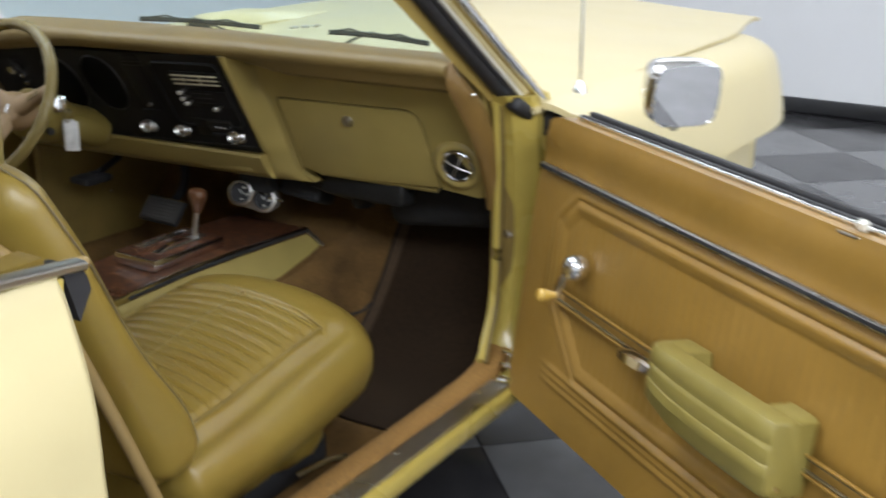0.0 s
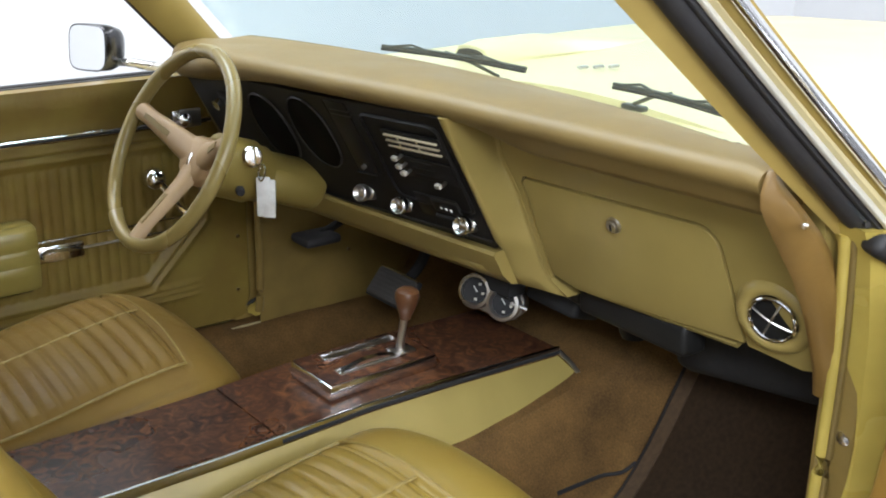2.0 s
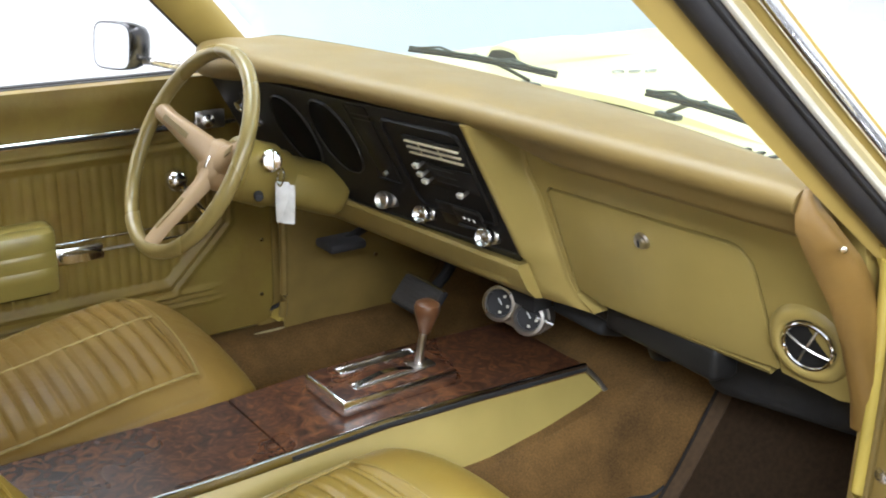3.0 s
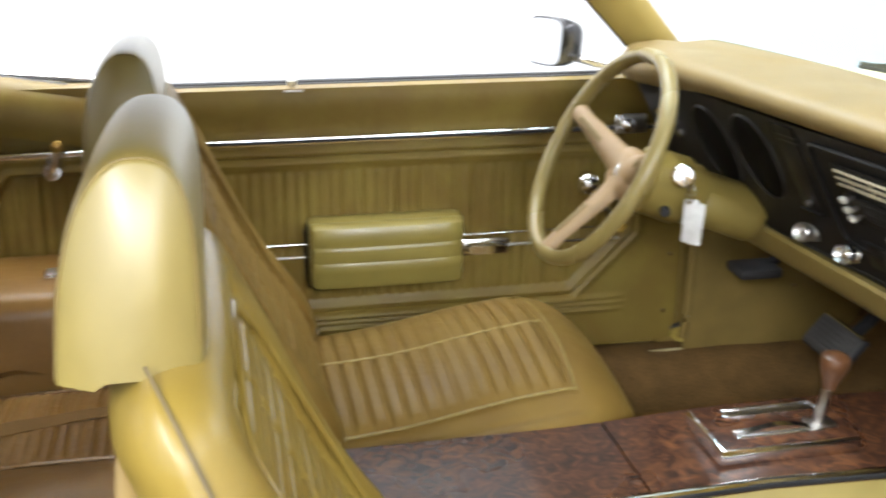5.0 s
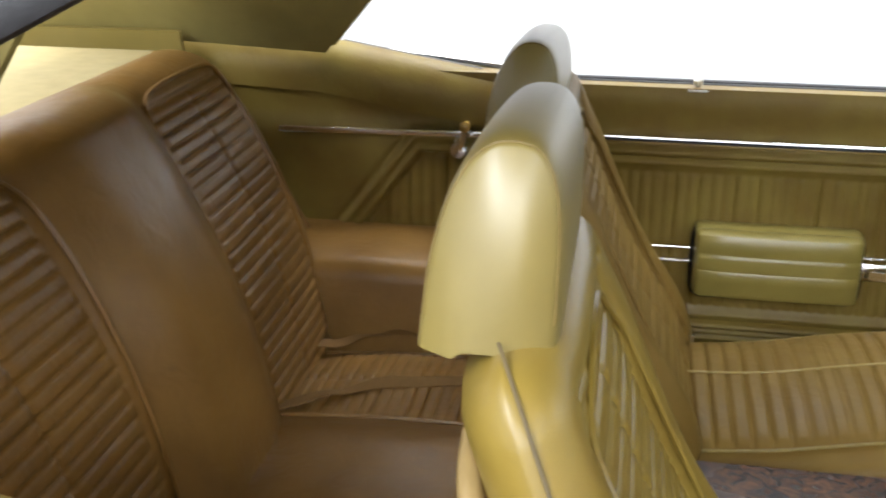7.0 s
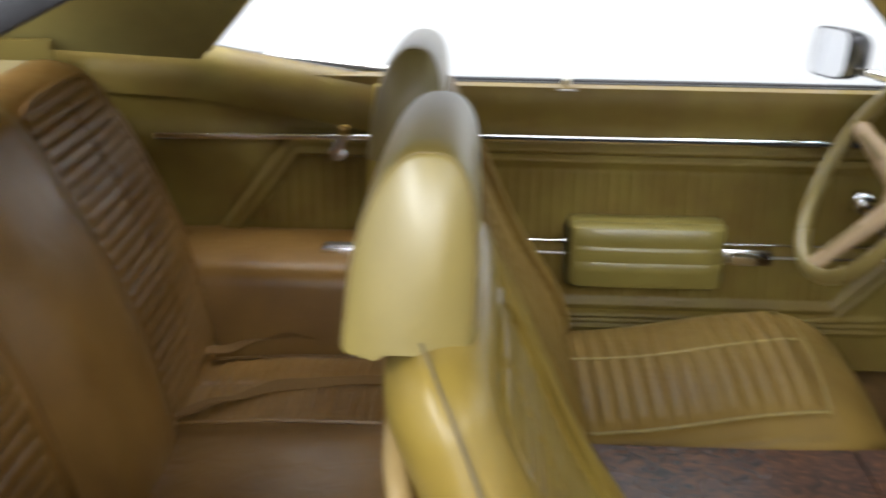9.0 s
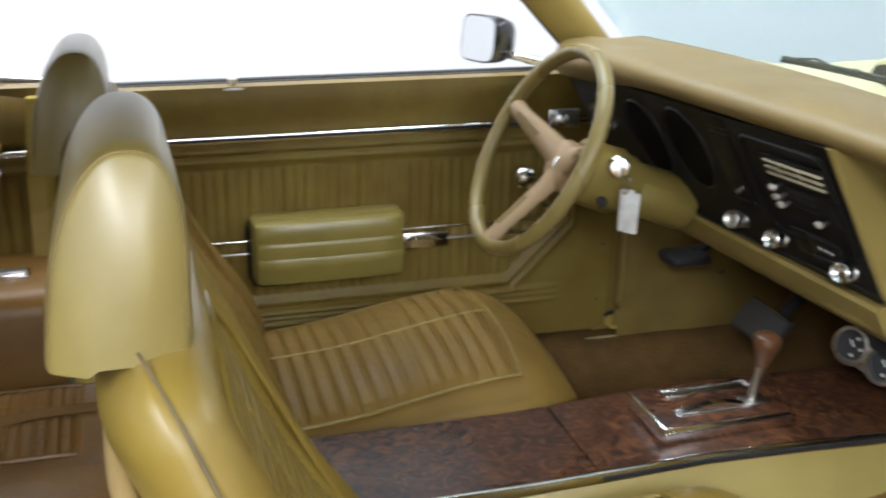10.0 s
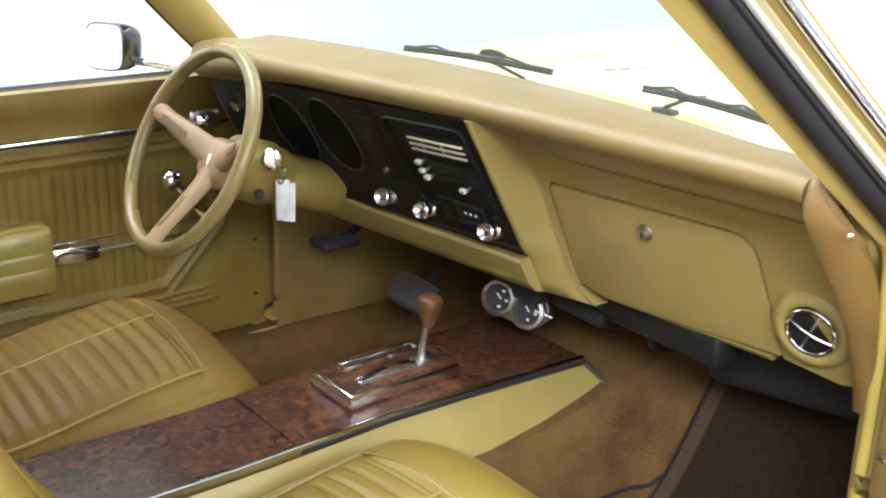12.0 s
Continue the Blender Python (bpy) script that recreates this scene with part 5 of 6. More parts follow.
# ---------- rear seat ----------
rear = thing("rear_bench", (-0.35, 0, 0.3), "gold vinyl rear bench seat with fluted backrests, shaded brown in its colour", "car seat")
rm = frame_axes((-0.430, -0.01, 0.42), (-0.371, 0, 0.928), (0.928, 0, 0.371))
part("backrest", cushion(rm, 0.572, lambda x: 0.555 - 0.035 * smooth_step(0.4, 0.57, x), 0.16, (0.03, 0.505, 0.150, (0.325, -0.325)), 0.0207, 0.0055, (0.0,), 0.62, (0.02, 0.06), 0.0, 250, 220, 9.0,
                         lambda x, y: 0.040 * math.exp(-(y / 0.135) ** 4) + 0.034 * math.sin(math.pi * x / 0.57)), REAR_SHADED_VINYL, rear, "fluted vinyl rear backrest with smooth raised center", 60)
for yc in (0.315, -0.335):
    pts = [(0.10, 0.158), (0.3, 0.163), (0.44, 0.163), (0.50, 0.150), (0.525, 0.11), (0.53, 0.0), (0.525, -0.11), (0.50, -0.150), (0.44, -0.163), (0.3, -0.163), (0.10, -0.158)]
    line = bezier([(x, y, 0) for x, y in pts], 5)
    wl = [rm @ Vector((q.x, yc + 0.01 + q.y, 0.0608 * max(0.0, 1 - abs((yc + q.y) / 0.55) ** 9) ** 0.5 + 0.040 * math.exp(-((yc + q.y) / 0.135) ** 4) + 0.034 * math.sin(math.pi * q.x / 0.57))) for q in line]
    part("panel_welt", tube(wl, 0.0038, 6), REAR_SHADED_VINYL, rear)
qm = frame_axes((-0.44, -0.01, 0.395), (1, 0, 0.02), (0, 0, 1))
part("seat_cushion", cushion(qm, 0.50, lambda x: 0.475, 0.13, (0.02, 0.36, 0.135, (0.31, -0.31)), 0.0188, 0.005, (0.0,), 0.5, (0.02, 0.09), 0.0, 230, 180, 8.0,
                             lambda x, y: 0.035 * math.exp(-(y / 0.15) ** 4) + 0.012 * math.sin(math.pi * x / 0.5) + 0.002 * noise.noise((x * 12, y * 12, 5.0))), REAR_SHADED_VINYL, rear, "fluted vinyl rear seat cushion with raised center", 60)

for wy in (0.172, 0.448, -0.172, -0.448):
    part("cushion_welt", tube([qm @ Vector((x, wy, 0.065 * (1 - abs(wy / 0.475) ** 8) ** 0.5 * math.sqrt(min(1.0, 1 - max(0.0, 1 - x / 0.02) ** 2)) + 0.035 * math.exp(-(wy / 0.15) ** 4) + 0.012 * math.sin(math.pi * x / 0.5) + 0.001)) for x in [0.02 + 0.0115 * k for k in range(31)]], 0.0032, 6), REAR_SHADED_VINYL, rear)

BELTS = (((-0.42, 0.36), (-0.388, 0.385), (-0.31, 0.435), (-0.22, 0.470), (-0.08, 0.485)), ((-0.43, 0.12), (-0.40, 0.15), (-0.35, 0.205), (-0.28, 0.255), (-0.16, 0.294), (0.03, 0.310)))
for k, line in enumerate(BELTS):
    y1, up = line[-1][1], 0.486
    belt = thing("seat_belt", (-0.3, line[2][1], 0.47), "tan woven lap belt lying across the rear seat", "seat belt", "rear seat belts")
    rings = []
    path = bezier([(x, y, 0) for x, y in line], 12)
    for i, p in enumerate(path):
        t = i / (len(path) - 1)
        d = (path[min(i + 1, len(path) - 1)] - path[max(i - 1, 0)]).normalized()
        z = up - 0.010 + 0.005 * abs(math.sin(8 * t + 2 * k)) + 0.002 * math.sin(31 * t)
        tilt = 0.1 + 0.25 * math.sin(9 * t + k) + 0.12 * math.sin(21 * t)
        w = Vector((-d.y, d.x, 0)) * (0.011 * math.cos(tilt)) + Vector((0, 0, 0.011 * math.sin(tilt)))
        q = Vector((p.x, p.y, z))
        up_w = Vector((0, 0, 0.0018))
        rings.append([q - w, q, q + w, q + w + up_w, q + up_w * 1.3, q - w + up_w])
    part("webbing", loft(rings), material("tan_webbing", (0.20, 0.115, 0.040), 0.85, spec=0.1, vary=0.12, scale=200, bump=0.4, bump_scale=1500), belt)
    if k == 1:
        part("buckle", box((0.045, y1 + 0.004, up - 0.004), (0.06, 0.040, 0.012), 0.004), STEEL, belt, "brushed metal buckle")

bk = thing("belt_buckle", (0.225, 0.55, 0.43), "small chrome front seat belt end", "seat belt")
part("plate", box((0.225, 0.60, 0.43), (0.022, 0.012, 0.05), 0.004), CHROME, bk)
part("strap", box((0.222, 0.60, 0.38), (0.014, 0.03, 0.08), 0.004), BLACK_DULL, bk)


# ---------- doors ----------
def inset_dist(x, z, x0, x1, z0, z1, cut):
    """how far inside a box with a cut lower front corner; negative outside."""
    d = min(x - x0, x1 - x, z - z0, z1 - z)
    q = ((x1 - x) + (z - z0) - cut) / 1.4142
    q2 = ((x1 - x) + (z1 - z) - 0.035) / 1.4142
    return min(d, q, q2)


def door_height(x, z, depth=0.0045):
    """relief of the inner door panel, in metres into the car."""
    h = 0.0
    h += 0.020 * smooth_step(0.78, 0.86, z)
    h += 0.002 * math.exp(-((z - 0.835) / 0.03) ** 2)
    d = inset_dist(x, z, -0.30, 0.835, 0.472, 0.728, 0.11)
    # rolled border round the fluted field
    roll = 1.0 if depth > 0.003 else 0.5
    h += roll * (0.0075 * math.exp(-((d + 0.012) / 0.008) ** 2) + 0.0065 * math.exp(-((d + 0.030) / 0.007) ** 2))
    h -= 0.0035 * math.exp(-((d + 0.021) / 0.003) ** 2)
    if d > 0:
        h -= 0.004 * smooth_step(0, 0.006, d)
        flute = abs(math.sin(math.pi * x / 0.0205)) ** 0.6
        h += depth * flute * smooth_step(0, 0.010, d)
        h -= 0.004 * math.exp(-((z - 0.577) / 0.015) ** 2)
    for zz in (0.440, 0.4265, 0.413):
        h += (0.25 + 0.75 * roll) * 0.0075 * math.exp(-((z - zz) / 0.0048) ** 2) * (1 - smooth_step(0.80, 0.86, x))
    h += 0.0012 * noise.noise((x * 5, z * 5, 3.0))
    # the lower front corner is rounded away by the outline; ends roll back
    h -= 0.02 * (1 - smooth_step(0, 0.02, x + 0.055)) + 0.02 * (1 - smooth_step(0, 0.015, 0.972 - x))
    return h


def relief(x0, x1, z0, z1, nx, nz, fun, y0, side, back, outline=None):
    bm = bmesh.new()
    g = []
    for i in range(nx + 1):
        col_v = []
        for j in range(nz + 1):
            x, z = mixv(x0, x1, i / nx), mixv(z0, z1, j / nz)
            hgt = fun(x, z)
            if outline:
                x, z = outline(x, z)
            col_v.append(bm.verts.new((x, side * (y0 - hgt + 0.022 * smooth_step(0.74, 0.875, z)), z)))
        g.append(col_v)
    for i in range(nx):
        for j in range(nz):
            bm.faces.new((g[i][j], g[i + 1][j], g[i + 1][j + 1], g[i][j + 1]))
    loop = [g[i][0] for i in range(nx)] + [g[nx][j] for j in range(nz)] + [g[i][nz] for i in range(nx, 0, -1)] + [g[0][j] for j in range(nz, 0, -1)]
    rear_v = [bm.verts.new((v.co.x, side * back, v.co.z)) for v in loop]
    for i in range(len(loop)):
        k = (i + 1) % len(loop)
        bm.faces.new((loop[i], loop[k], rear_v[k], rear_v[i]))
    bm.faces.new(rear_v)
    return bm


def door_outline(x, z):
    """round the front corners."""
    r = 0.06
    cx, cz = 0.972 - r, 0.872 - r
    if x > cx and z > cz:
        dx, dz = (x - cx) / r, (z - cz) / r
        k = max(dx, dz) / max(1e-6, math.hypot(dx, dz))
        return cx + dx * r * k, cz + dz * r * k
    r = 0.05
    cx, cz = 0.972 - r, 0.335 + r
    if x > cx and z < cz:
        dx, dz = (x - cx) / r, (cz - z) / r
        m = max(dx, dz)
        l = math.hypot(dx, dz)
        if l > 0:
            k = m / l
            x, z = cx + dx * r * k, cz - dz * r * k
    return x, z


DOOR_Y = 0.682


def car_door(side, depth, label, trim=DOOR_VINYL):

    def S(p):
        return (p[0], side * p[1], p[2])
    d = part("door", loft([[S(p) for p in ((-0.05, 0.735, z), (0.99 - 0.02 * k, 0.735, z), (1.0 - 0.02 * k, y - 0.02, z), (0.99 - 0.02 * k, y, z), (-0.05, y, z))] for z, y, k in ((0.30, 0.80, 1), (0.45, 0.835, 0), (0.6, 0.845, 0), (0.75, 0.825, 0), (0.85, 0.79, 0.6), (0.872, 0.765, 1.2))]), BODY, body, label)
    part("inner_panel", relief(-0.055, 0.972, 0.335, 0.872, 330, 150, lambda x, z: door_height(x, z, depth), DOOR_Y, side, 0.735, door_outline), trim, d, "fluted gold vinyl door panel", 60)
    part("window_seal", bar([S((x, 0.722, 0.876 if side < 0 else 0.871)) for x in (-0.055, 0.2, 0.5, 0.80, 0.905)], 0.010, 0.010 if side < 0 else 0.006, (0, 1, 0)), RUBBER, d, "black window seal")
    if side < 0:
        part("belt_moulding", bar([S((x, 0.712, 0.876)) for x in (-0.055, 0.2, 0.5, 0.80, 0.90)], 0.004, 0.006, (0, 1, 0)), CHROME, d)
    part("outer_window_seal", bar([S((x, 0.742, 0.880 if side < 0 else 0.872)) for x in (-0.055, 0.2, 0.5, 0.80, 0.905)], 0.015, 0.014 if side < 0 else 0.008, (0, 1, 0)), RUBBER, d, "wide black outer window seal")
    tr = part("trim_strip", bar([S((x, DOOR_Y - 0.004, 0.781)) for x in (-0.05, 0.2, 0.5, 0.80, 0.94)], 0.010, 0.013, (0, 1, 0)), CHROME if side > 0 else STEEL, d, "chrome trim strip")
    part("strip_line", bar([S((x, DOOR_Y - 0.0095, 0.781)) for x in (-0.05, 0.2, 0.5, 0.94)], 0.002, 0.0052, (0, 1, 0)), BLACK_DULL, d)
    for zz in (0.589, 0.564):
        part("pull_strip", bar([S((x, DOOR_Y - 0.007, zz)) for x in (0.05, 0.2, 0.5, 0.82)], 0.006, 0.004, (0, 1, 0)), (CHROME if zz > 0.58 else STEEL) if side > 0 else trim, d, "thin chrome strip" if side > 0 else "narrow gold ridge")
    if side < 0:
        for zz in (0.5845, 0.5685):
            part("ridge_line", bar([S((x, DOOR_Y - 0.004, zz)) for x in (0.05, 0.2, 0.5, 0.82)], 0.006, 0.003, (0, 1, 0)), WELT_DARK, d, "dark line beside the ridge")
    # armrest with a padded top
    ax = 0.0 if side > 0 else -0.041
    grip = 1.0 if side < 0 else 0.0
    stations = ((0.226, 0.050, 0, 0), (0.230, 0.064, 0.6, 0), (0.238, 0.070, 1, 0), (0.275, 0.072, 1, 0), (0.288, 0.073, 1, 1), (0.36, 0.074, 1, 1), (0.43, 0.073, 1, 1), (0.443, 0.073, 1, 0),
                (0.47, 0.072, 1, 0), (0.490, 0.069, 1, 0), (0.500, 0.062, 0.6, 0), (0.504, 0.048, 0, 0))
    section = ((0, 0.02), (0.5, 0.0), (0.84, 0.05), (0.93, 0.14), (0.955, 0.30), (0.975, 0.32), (0.975, 0.46), (0.955, 0.48), (0.965, 0.50), (0.99, 0.66), (0.985, 0.70), (0.955, 0.73), (0.96, 0.76), (0.985, 0.80),
               (0.98, 0.95), (0.93, 1.02), (0.80, 1.055), (0.56, 1.06), (0.50, 1.05), (0.46, 1.06), (0, 1.06))
    rings = []
    for x, dep, e, g in stations:
        ring = []
        for p, q in section:
            drop = 0.42 * g * grip if p < 0.48 and q > 1.0 else 0.10 * g * grip if p < 0.53 and q > 1.0 else 0.0
            low = 0.018 * smooth_step(0.40, 0.505, x) * (1 - q) if side < 0 else 0.0
            ring.append(S((x + ax, DOOR_Y - 0.002 - dep * p, (0.514 + 0.118 * (q - drop) if side > 0 else 0.527 + 0.105 * (q - drop)) - 0.004 * (1 - e) * (2 * q - 1) + low)))
        rings.append(ring)
    arm = part("armrest", loft(rings), ARM_PLASTIC, d, "olive moulded plastic armrest with ribbed face", 35)
    if side > 0:
        # thin black sheet that stands in for the armrest's shadow on the panel
        part("armrest_shade", box(S((0.366, DOOR_Y - 0.004, 0.568)), (0.292, 0.008, 0.132), 0.02), BLACK_DULL, d, "dark sheet in place of the shadow behind the armrest")
    else:
        part("armrest_screw", revolve([(0.005, 0), (0.004, 0.003), (0.001, 0.004)], axis(S((0.229 + ax, DOOR_Y - 0.045, 0.545)), (-1, 0, 0)), 10), CHROME, arm)
    # door handle
    hd = part("release_handle", loft([[S((x, DOOR_Y - 0.012 - w, 0.563 + h * sgn)) for w, sgn, h in ((0, -1, hh), (ww, -0.7, hh), (ww, 0.7, hh), (0, 1, hh))] for x, ww, hh in ((0.518, 0.008, 0.006), (0.53, 0.014, 0.011), (0.56, 0.018, 0.011), (0.585, 0.016, 0.008), (0.598, 0.008, 0.004))]), CHROME, d, "chrome inner door handle")
    part("handle_cup", box(S((0.552, DOOR_Y - 0.004, 0.563)), (0.105, 0.012, 0.034 if side > 0 else 0.018), 0.006), CHROME if side > 0 else STEEL, d)
    # window winder
    hx, hz, kx, kz = (0.75, 0.68, 0.80, 0.608) if side > 0 else (0.758, 0.646, 0.770, 0.594)
    wd = part("window_winder", revolve([(0.021, 0), (0.023, 0.006), (0.0235, 0.014), (0.0215, 0.022), (0.017, 0.029), (0.009, 0.033), (0.001, 0.034)], axis(S((hx, DOOR_Y - 0.006, hz)), (0, -side, 0)), 24), CHROME, d, "chrome window winder")
    part("crank", bar([S((hx, DOOR_Y - 0.028, hz)), S(((hx + kx) / 2, DOOR_Y - 0.036, (hz + kz) / 2)), S((kx, DOOR_Y - 0.040, kz))], 0.016, 0.008, (1, 0, 0)), CHROME, d)
    part("crank_knob", revolve([(0.0055, 0), (0.0065, 0.010), (0.0105, 0.022), (0.0115, 0.030), (0.008, 0.035), (0.001, 0.036)], axis(S((kx, DOOR_Y - 0.040, kz)), (0, -side, 0)), 18), material("amber_knob", (0.60, 0.38, 0.07), 0.25, vary=0.1, coat=0.5), d, "amber plastic winder knob")
    # lock plunger
    part("lock_plunger", revolve([(0.010, 0), (0.010, 0.003), (0.004, 0.004), (0.004, 0.010), (0.0075, 0.012), (0.0075, 0.020), (0.004, 0.023), (0.001, 0.023)], axis(S((0.21, 0.706, 0.864)), (0, -0.2 * side, 1)), 16), SATIN, d, "pale chrome lock plunger")
    part("lock_plate", box(S((0.21, 0.692, 0.868)), (0.034, 0.022, 0.004), 0.0015, m=Matrix()), STEEL, d)
    for xx, zz in ((0.93, 0.40), (0.935, 0.52)) if side > 0 else ():
        part("panel_screw", revolve([(0.005, 0), (0.004, 0.003), (0.001, 0.004)], axis(S((xx, DOOR_Y + 0.001, zz)), (0, -side, 0)), 10), CHROME, d)
    part("door_bottom_seal", tube([S(p) for p in ((-0.04, 0.73, 0.332), (0.4, 0.725, 0.330), (0.86, 0.722, 0.330), (0.93, 0.715, 0.338), (0.962, 0.712, 0.355), (0.972, 0.712, 0.385))], 0.009), RUBBER, d)
    return d


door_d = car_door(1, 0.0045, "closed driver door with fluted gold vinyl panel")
part("mirror_control_plate", box((0.822, 0.655, 0.793), (0.062, 0.010, 0.036), 0.004), STEEL, door_d, "dark metal remote mirror control")
part("mirror_control", revolve([(0.013, 0), (0.013, 0.006), (0.009, 0.008), (0.005, 0.010), (0.006, 0.022), (0.001, 0.023)], axis((0.815, 0.650, 0.792), (0, -1, 0)), 18), CHROME, door_d)
door_p = car_door(-1, 0.0014, "passenger door standing open", PASSENGER_TRIM)
HINGE = Vector((1.022, -0.7295, 0.0))
TOP = Vector((0.0, 0.0, 0.87))
swing = Matrix.Translation(HINGE + Vector((0.007, -0.047, 0)) + TOP) @ pose(0, 0, 0, 0, 0, 55.6) @ pose(0, 0, 0, 7.2) @ Matrix.Translation(-HINGE - TOP)
door_p.matrix_basis = body.matrix_basis.inverted() @ swing @ body.matrix_basis


# rear quarter trims
def belt_z(x):
    """height of the belt line behind the door."""
    return 0.872 + 0.168 * min(max(0.0, -x - 0.12), 0.34) + 0.03 * smooth_step(0.46, 1.0, -x)


def quarter_height(x, z):
    h = 0.02 * smooth_step(0.79, 0.86, z)
    # slanting rolled edge of the fluted field
    d = min((x + 0.357) * 0.79 - (z - 0.637) * 0.61, 0.748 - z)
    h += 0.012 * math.exp(-((d - 0.002) / 0.008) ** 2) + 0.010 * math.exp(-((d + 0.017) / 0.008) ** 2) - 0.004 * math.exp(-((d + 0.032) / 0.005) ** 2)
    if d > 0.010:
        h += 0.006 * abs(math.sin(math.pi * x / 0.022)) ** 0.6 * smooth_step(0.01, 0.02, d) - 0.005
    return h + 0.0012 * noise.noise((x * 6, z * 6, 8.0))


for sd in (-1, 1):
    qt = thing("rear_quarter_trim", (-0.3, sd * 0.68, 0.6), "gold vinyl rear side trim with armrest ledge", "side trim", "rear side trims")
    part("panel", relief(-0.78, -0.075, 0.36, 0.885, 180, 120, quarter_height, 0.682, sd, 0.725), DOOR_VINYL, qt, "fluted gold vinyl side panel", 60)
    part("upper_roll", skin(lambda u, v: (mixv(-0.08, -1.05, u), sd * (0.712 - 0.034 * math.sin(math.pi * 0.62 * v) - 0.05 * smooth_step(0.72, 1, u)), belt_z(mixv(-0.08, -1.05, u)) - 0.006 - 0.078 * (1 - math.cos(math.pi / 2 * v))), 40, 14, 0.012 * -sd), DOOR_VINYL, qt)
    part("trim_strip", bar([(x, sd * 0.676, 0.778 - 0.008 * (-x - 0.1) / 0.43) for x in (-0.08, -0.2, -0.4, -0.53)], 0.010, 0.012, (0, 1, 0)), CHROME, qt, "chrome trim strip")
    part("window_seal", bar([(x, sd * 0.722, z) for x, z in [(-0.06 - 0.045 * i, belt_z(-0.06 - 0.045 * i)) for i in range(9)]], 0.02, 0.011, (0, 1, 0)), RUBBER, qt, "black window seal")
    part("arm_ledge", loft([[(x, sd * y, z) for y, z in ((0.69, 0.36), (0.69, 0.596), (0.50, 0.600), (0.475, 0.590), (0.465, 0.565), (0.455, 0.36))] for x in (-0.52, -0.3, -0.10)], ), REAR_SHADED_VINYL, qt, "smooth vinyl armrest ledge", 60)
    ash = part("side_ashtray", box((-0.18, sd * 0.565, 0.602), (0.07, 0.03, 0.012), 0.004), CHROME, qt, "small chrome ashtray")
    part("ash_lid", box((-0.18, sd * 0.565, 0.6095), (0.06, 0.022, 0.003), 0.001), STEEL, ash)
    wn2 = part("quarter_winder", revolve([(0.018, 0), (0.018, 0.006), (0.014, 0.012), (0.014, 0.024), (0.001, 0.026)], axis((-0.196, sd * 0.672, 0.752), (0, -sd, 0)), 20), CHROME, qt, "chrome quarter window winder")
    part("crank", bar([(-0.196, sd * 0.65, 0.752), (-0.188, sd * 0.645, 0.772), (-0.180, sd * 0.642, 0.800)], 0.014, 0.007, (1, 0, 0)), CHROME, wn2)
    part("crank_knob", revolve([(0.006, 0), (0.008, 0.010), (0.009, 0.018), (0.0095, 0.026), (0.001, 0.030)], axis((-0.180, sd * 0.644, 0.802), (0, -sd, 0)), 16), material("amber_knob_rear", (0.42, 0.26, 0.06), 0.25, vary=0.1, coat=0.5), wn2)
    part("seat_side_trim", tube(bezier([(-0.525, sd * 0.625, 0.72), (-0.50, sd * 0.625, 0.66), (-0.465, sd * 0.622, 0.60)], 6), 0.003), REAR_SHADED_VINYL, qt)


# ---------- outside mirrors, wipers, aerial ----------
def door_mirror(at, ways, tilt, parent, label, wide=0.054, tall=0.045, shell=CHROME):
    m = Matrix.Translation(at) @ pose(0, 0, 0, 0, tilt, ways)

    def rounded(x, k, a, b):
        return [m @ Vector((x, a * k * (abs(math.cos(t)) ** 0.45) * (1 if math.cos(t) >= 0 else -1), b * k * (abs(math.sin(t)) ** 0.45) * (1 if math.sin(t) >= 0 else -1))) for t in (2 * math.pi * j / 32 for j in range(32))]
    hd = part("door_mirror", loft([rounded(x, k, wide, tall) for x, k in ((0.000, 0.93), (0.004, 1.0), (0.030, 1.0), (0.060, 0.86), (0.080, 0.6), (0.088, 0.25))]), shell, parent, label, 50)
    under = hd if parent == body else parent
    part("mirror_rim", tube([p for p in rounded(-0.001, 1, wide - 0.0015, tall - 0.0015)], 0.0022, 6, closed=True), shell, under)
    part("mirror_glass", loft([rounded(x, 1, wide - 0.003, tall - 0.003) for x in (-0.0035, 0.003)]), MIRROR, under, "flat mirror glass")
    return m, under


mm, own = door_mirror((0.722, 0.875, 0.911), 29, 6, body, "chrome driver door mirror on a slim stalk", 0.047, 0.047, DARK_CHROME)
part("mirror_stalk", tube(bezier([mm @ Vector((0.05, -0.02, -0.03)), (0.79, 0.83, 0.880), (0.85, 0.80, 0.866)], 6), lambda t: 0.006 + 0.005 * t, 10), STEEL, own)
mm, own = door_mirror((0.935, -1.062, 0.940), 46, -9, door_p, "chrome passenger door mirror", 0.060, 0.054)
part("mirror_stalk", tube(bezier([mm @ Vector((0.05, 0.01, -0.03)), (1.0, -1.03, 0.89), (1.02, -1.01, 0.872)], 6), lambda t: 0.008 + 0.006 * t, 10), CHROME, own)


# wiper metal lightened to olive grey, the windshield's reflection put into its colour
WIPER = material("glare_grey_wiper_metal", (0.055, 0.058, 0.05), 0.4, vary=0.2, scale=50)


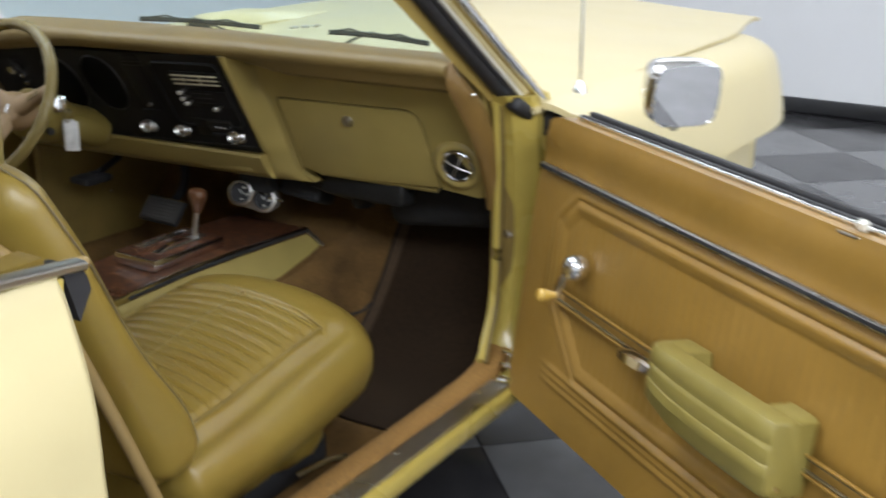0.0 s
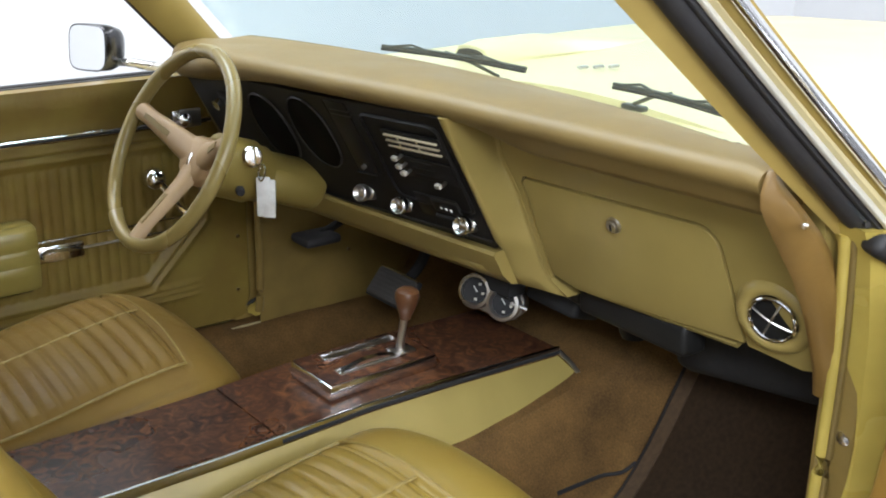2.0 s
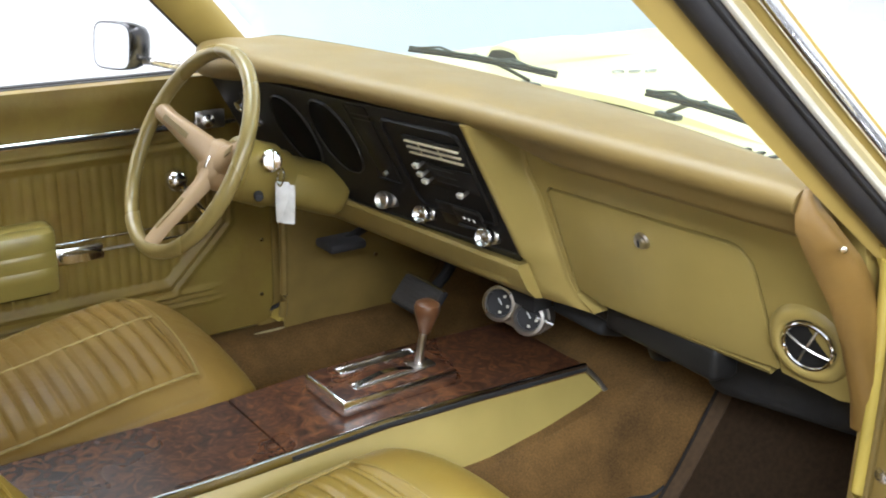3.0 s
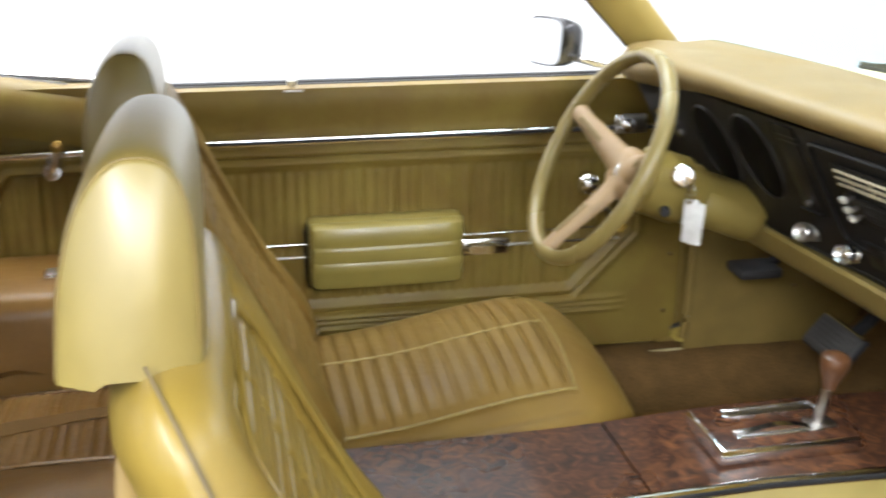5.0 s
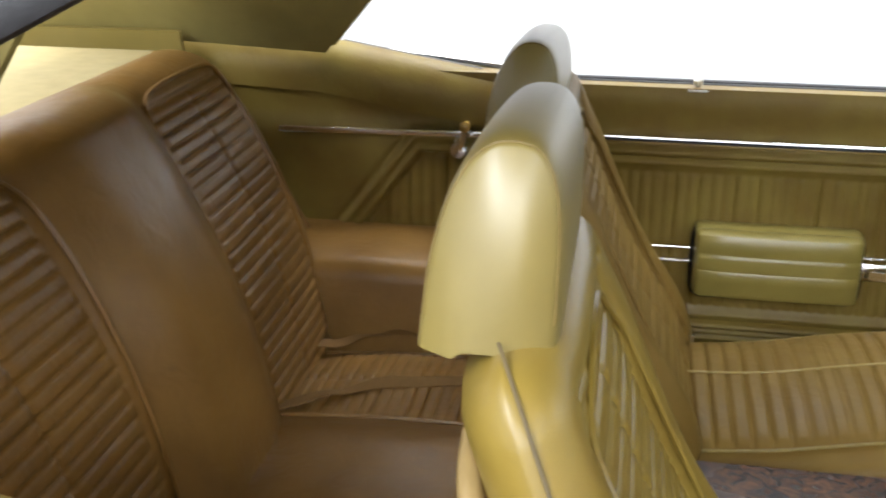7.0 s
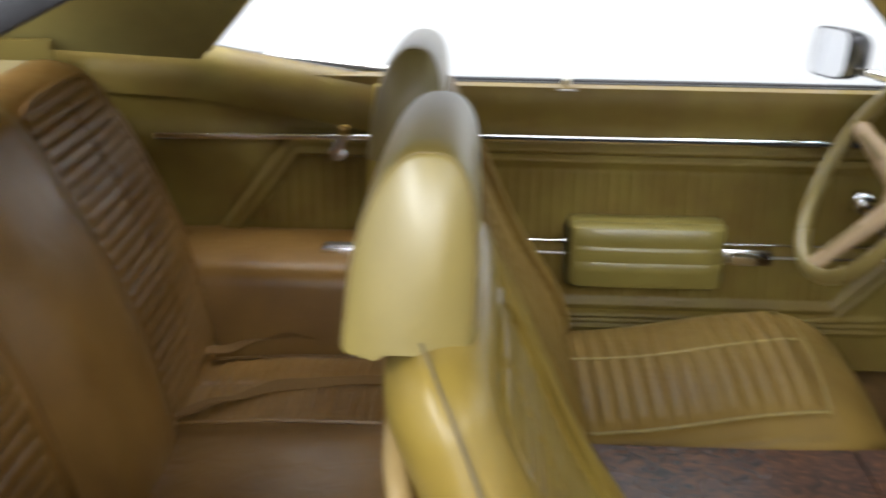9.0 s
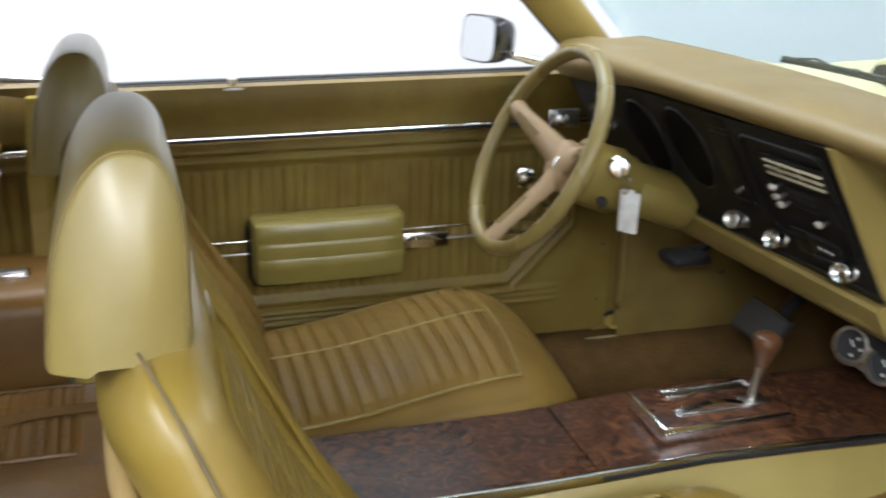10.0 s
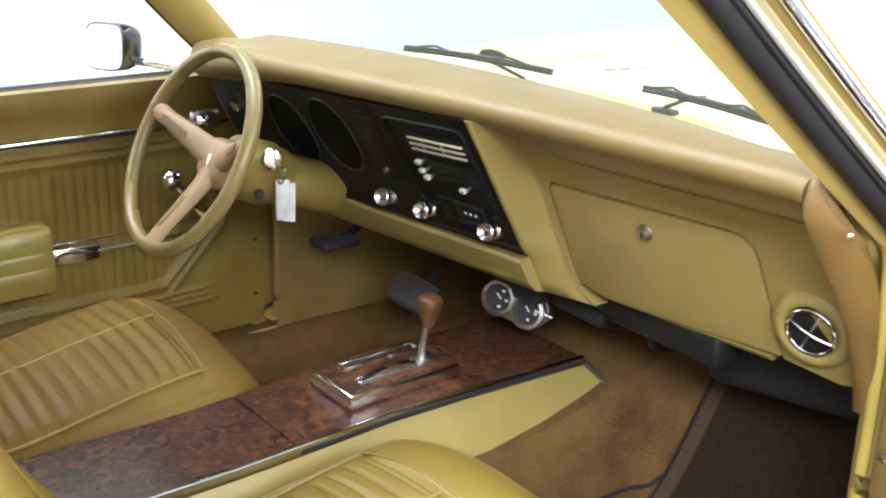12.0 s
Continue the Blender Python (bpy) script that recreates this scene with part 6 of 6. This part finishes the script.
def wiper(p0, p1, pivot, label):
    w = thing("windshield_wiper", pivot, label, "wiper", "windshield wipers")
    a, b, c = Vector(p0), Vector(p1), Vector(pivot)
    part("blade", bar([a.lerp(b, t / 6) + Vector((0, 0, 0.004 * math.sin(math.pi * t / 6))) for t in range(7)], 0.005, 0.006, (0, 0, 1)), RUBBER, w, "black rubber wiper blade")
    part("blade_holder", bar([a.lerp(b, t / 6) + Vector((0.002, 0, 0.0055 + 0.004 * math.sin(math.pi * t / 6))) for t in range(7)], 0.006, 0.006, (0, 0, 1)), WIPER, w, "dull metal blade holder")
    mid = a.lerp(b, 0.45) + Vector((0.004, 0, 0.012))
    part("arm", bar([c + Vector((0, 0, 0.006)), c.lerp(mid, 0.5) + Vector((0, 0, 0.006)), mid], 0.006, 0.007, (0, 0, 1)), WIPER, w, "dark wiper arm")
    for u in (0.22, 0.72):
        part("bridge", bar([a.lerp(b, u - 0.12) + Vector((0, 0, 0.009)), a.lerp(b, u) + Vector((0.003, 0, 0.015)), a.lerp(b, u + 0.12) + Vector((0, 0, 0.009))], 0.004, 0.004, (0, 0, 1)), WIPER, w)
    part("pivot", box((0, 0, 0), (0.018, 0.044, 0.009), 0.003, m=Matrix.Translation(c)), WIPER, w, "low dark wiper pivot cover")


wiper((1.09, 0.37, 0.943), (1.168, 0.058, 0.938), (1.20, 0.16, 0.905), "black windshield wiper parked on the glass")
wiper((1.17, -0.143, 0.943), (1.095, -0.455, 0.952), (1.19, -0.172, 0.914), "black windshield wiper parked on the glass")
an = thing("radio_aerial", (1.198, -0.748, 0.858), "slim chrome radio aerial on the front fender", "aerial")
part("mast", tube([(1.198, -0.748, 0.858), (1.183, -0.748, 1.75)], lambda t: 0.003 - 0.0015 * t, 8), CHROME, an)
part("base", revolve([(0.026, 0), (0.025, 0.006), (0.017, 0.012), (0.013, 0.034), (0.007, 0.048), (0.001, 0.050)], axis((1.198, -0.748, 0.846), (0, 0, 1)), 18), CHROME, an)
rm2 = thing("rear_view_mirror", (0.60, 0.0, 1.19), "black inside rear view mirror near the roof", "mirror")
part("mirror_case", box((0.60, -0.03, 1.185), (0.03, 0.22, 0.055), 0.012), BLACK_DULL, rm2)
part("mirror_glass", box((0.583, -0.03, 1.185), (0.004, 0.20, 0.042), 0.001), MIRROR, rm2)
part("stem", tube([(0.60, -0.03, 1.20), (0.63, -0.01, 1.24)], 0.008), CHROME, rm2)

# ---------- floor tiles ----------
floor_ob = bpy.data.objects["floor"]
TS = 0.504


def tile_mesh():
    bm = box((0, 0, 0), (TS - 0.003, TS - 0.003, 0.006), 0.0012, 1)
    me = bpy.data.meshes.new("tile")
    bm.to_mesh(me)
    bm.free()
    return me


meshes = []
for mt in (TILE_GREY, TILE_DARK):
    me = tile_mesh()
    me.materials.append(mt)
    meshes.append(me)
c45 = math.cos(radians(45))
rest = [bmesh.new(), bmesh.new()]
for i in range(-24, 25):
    for j in range(-24, 25):
        u, v = i * TS + 0.235, j * TS + 0.023
        x, y = (u - v) * c45, (u + v) * c45
        if not (-5.8 < x < 5.34 and -6.4 < y < 2.22):
            continue
        k = (i + j + 1) % 2
        if 0.3 < x < 5.3 and -2.6 < y < 1.6:
            t = new("tile", meshes[k])
            t.parent = floor_ob
            t.matrix_basis = pose(x, y, 0.0005, 0, 0, 45)
        else:
            box((0, 0, 0), (TS - 0.003, TS - 0.003, 0.006), m=pose(x, y, 0.0005, 0, 0, 45), bm=rest[k])
tagged(part("grey_tiles", rest[0], TILE_GREY, floor_ob), kind="stuff")
tagged(part("dark_tiles", rest[1], TILE_DARK, floor_ob), kind="stuff")
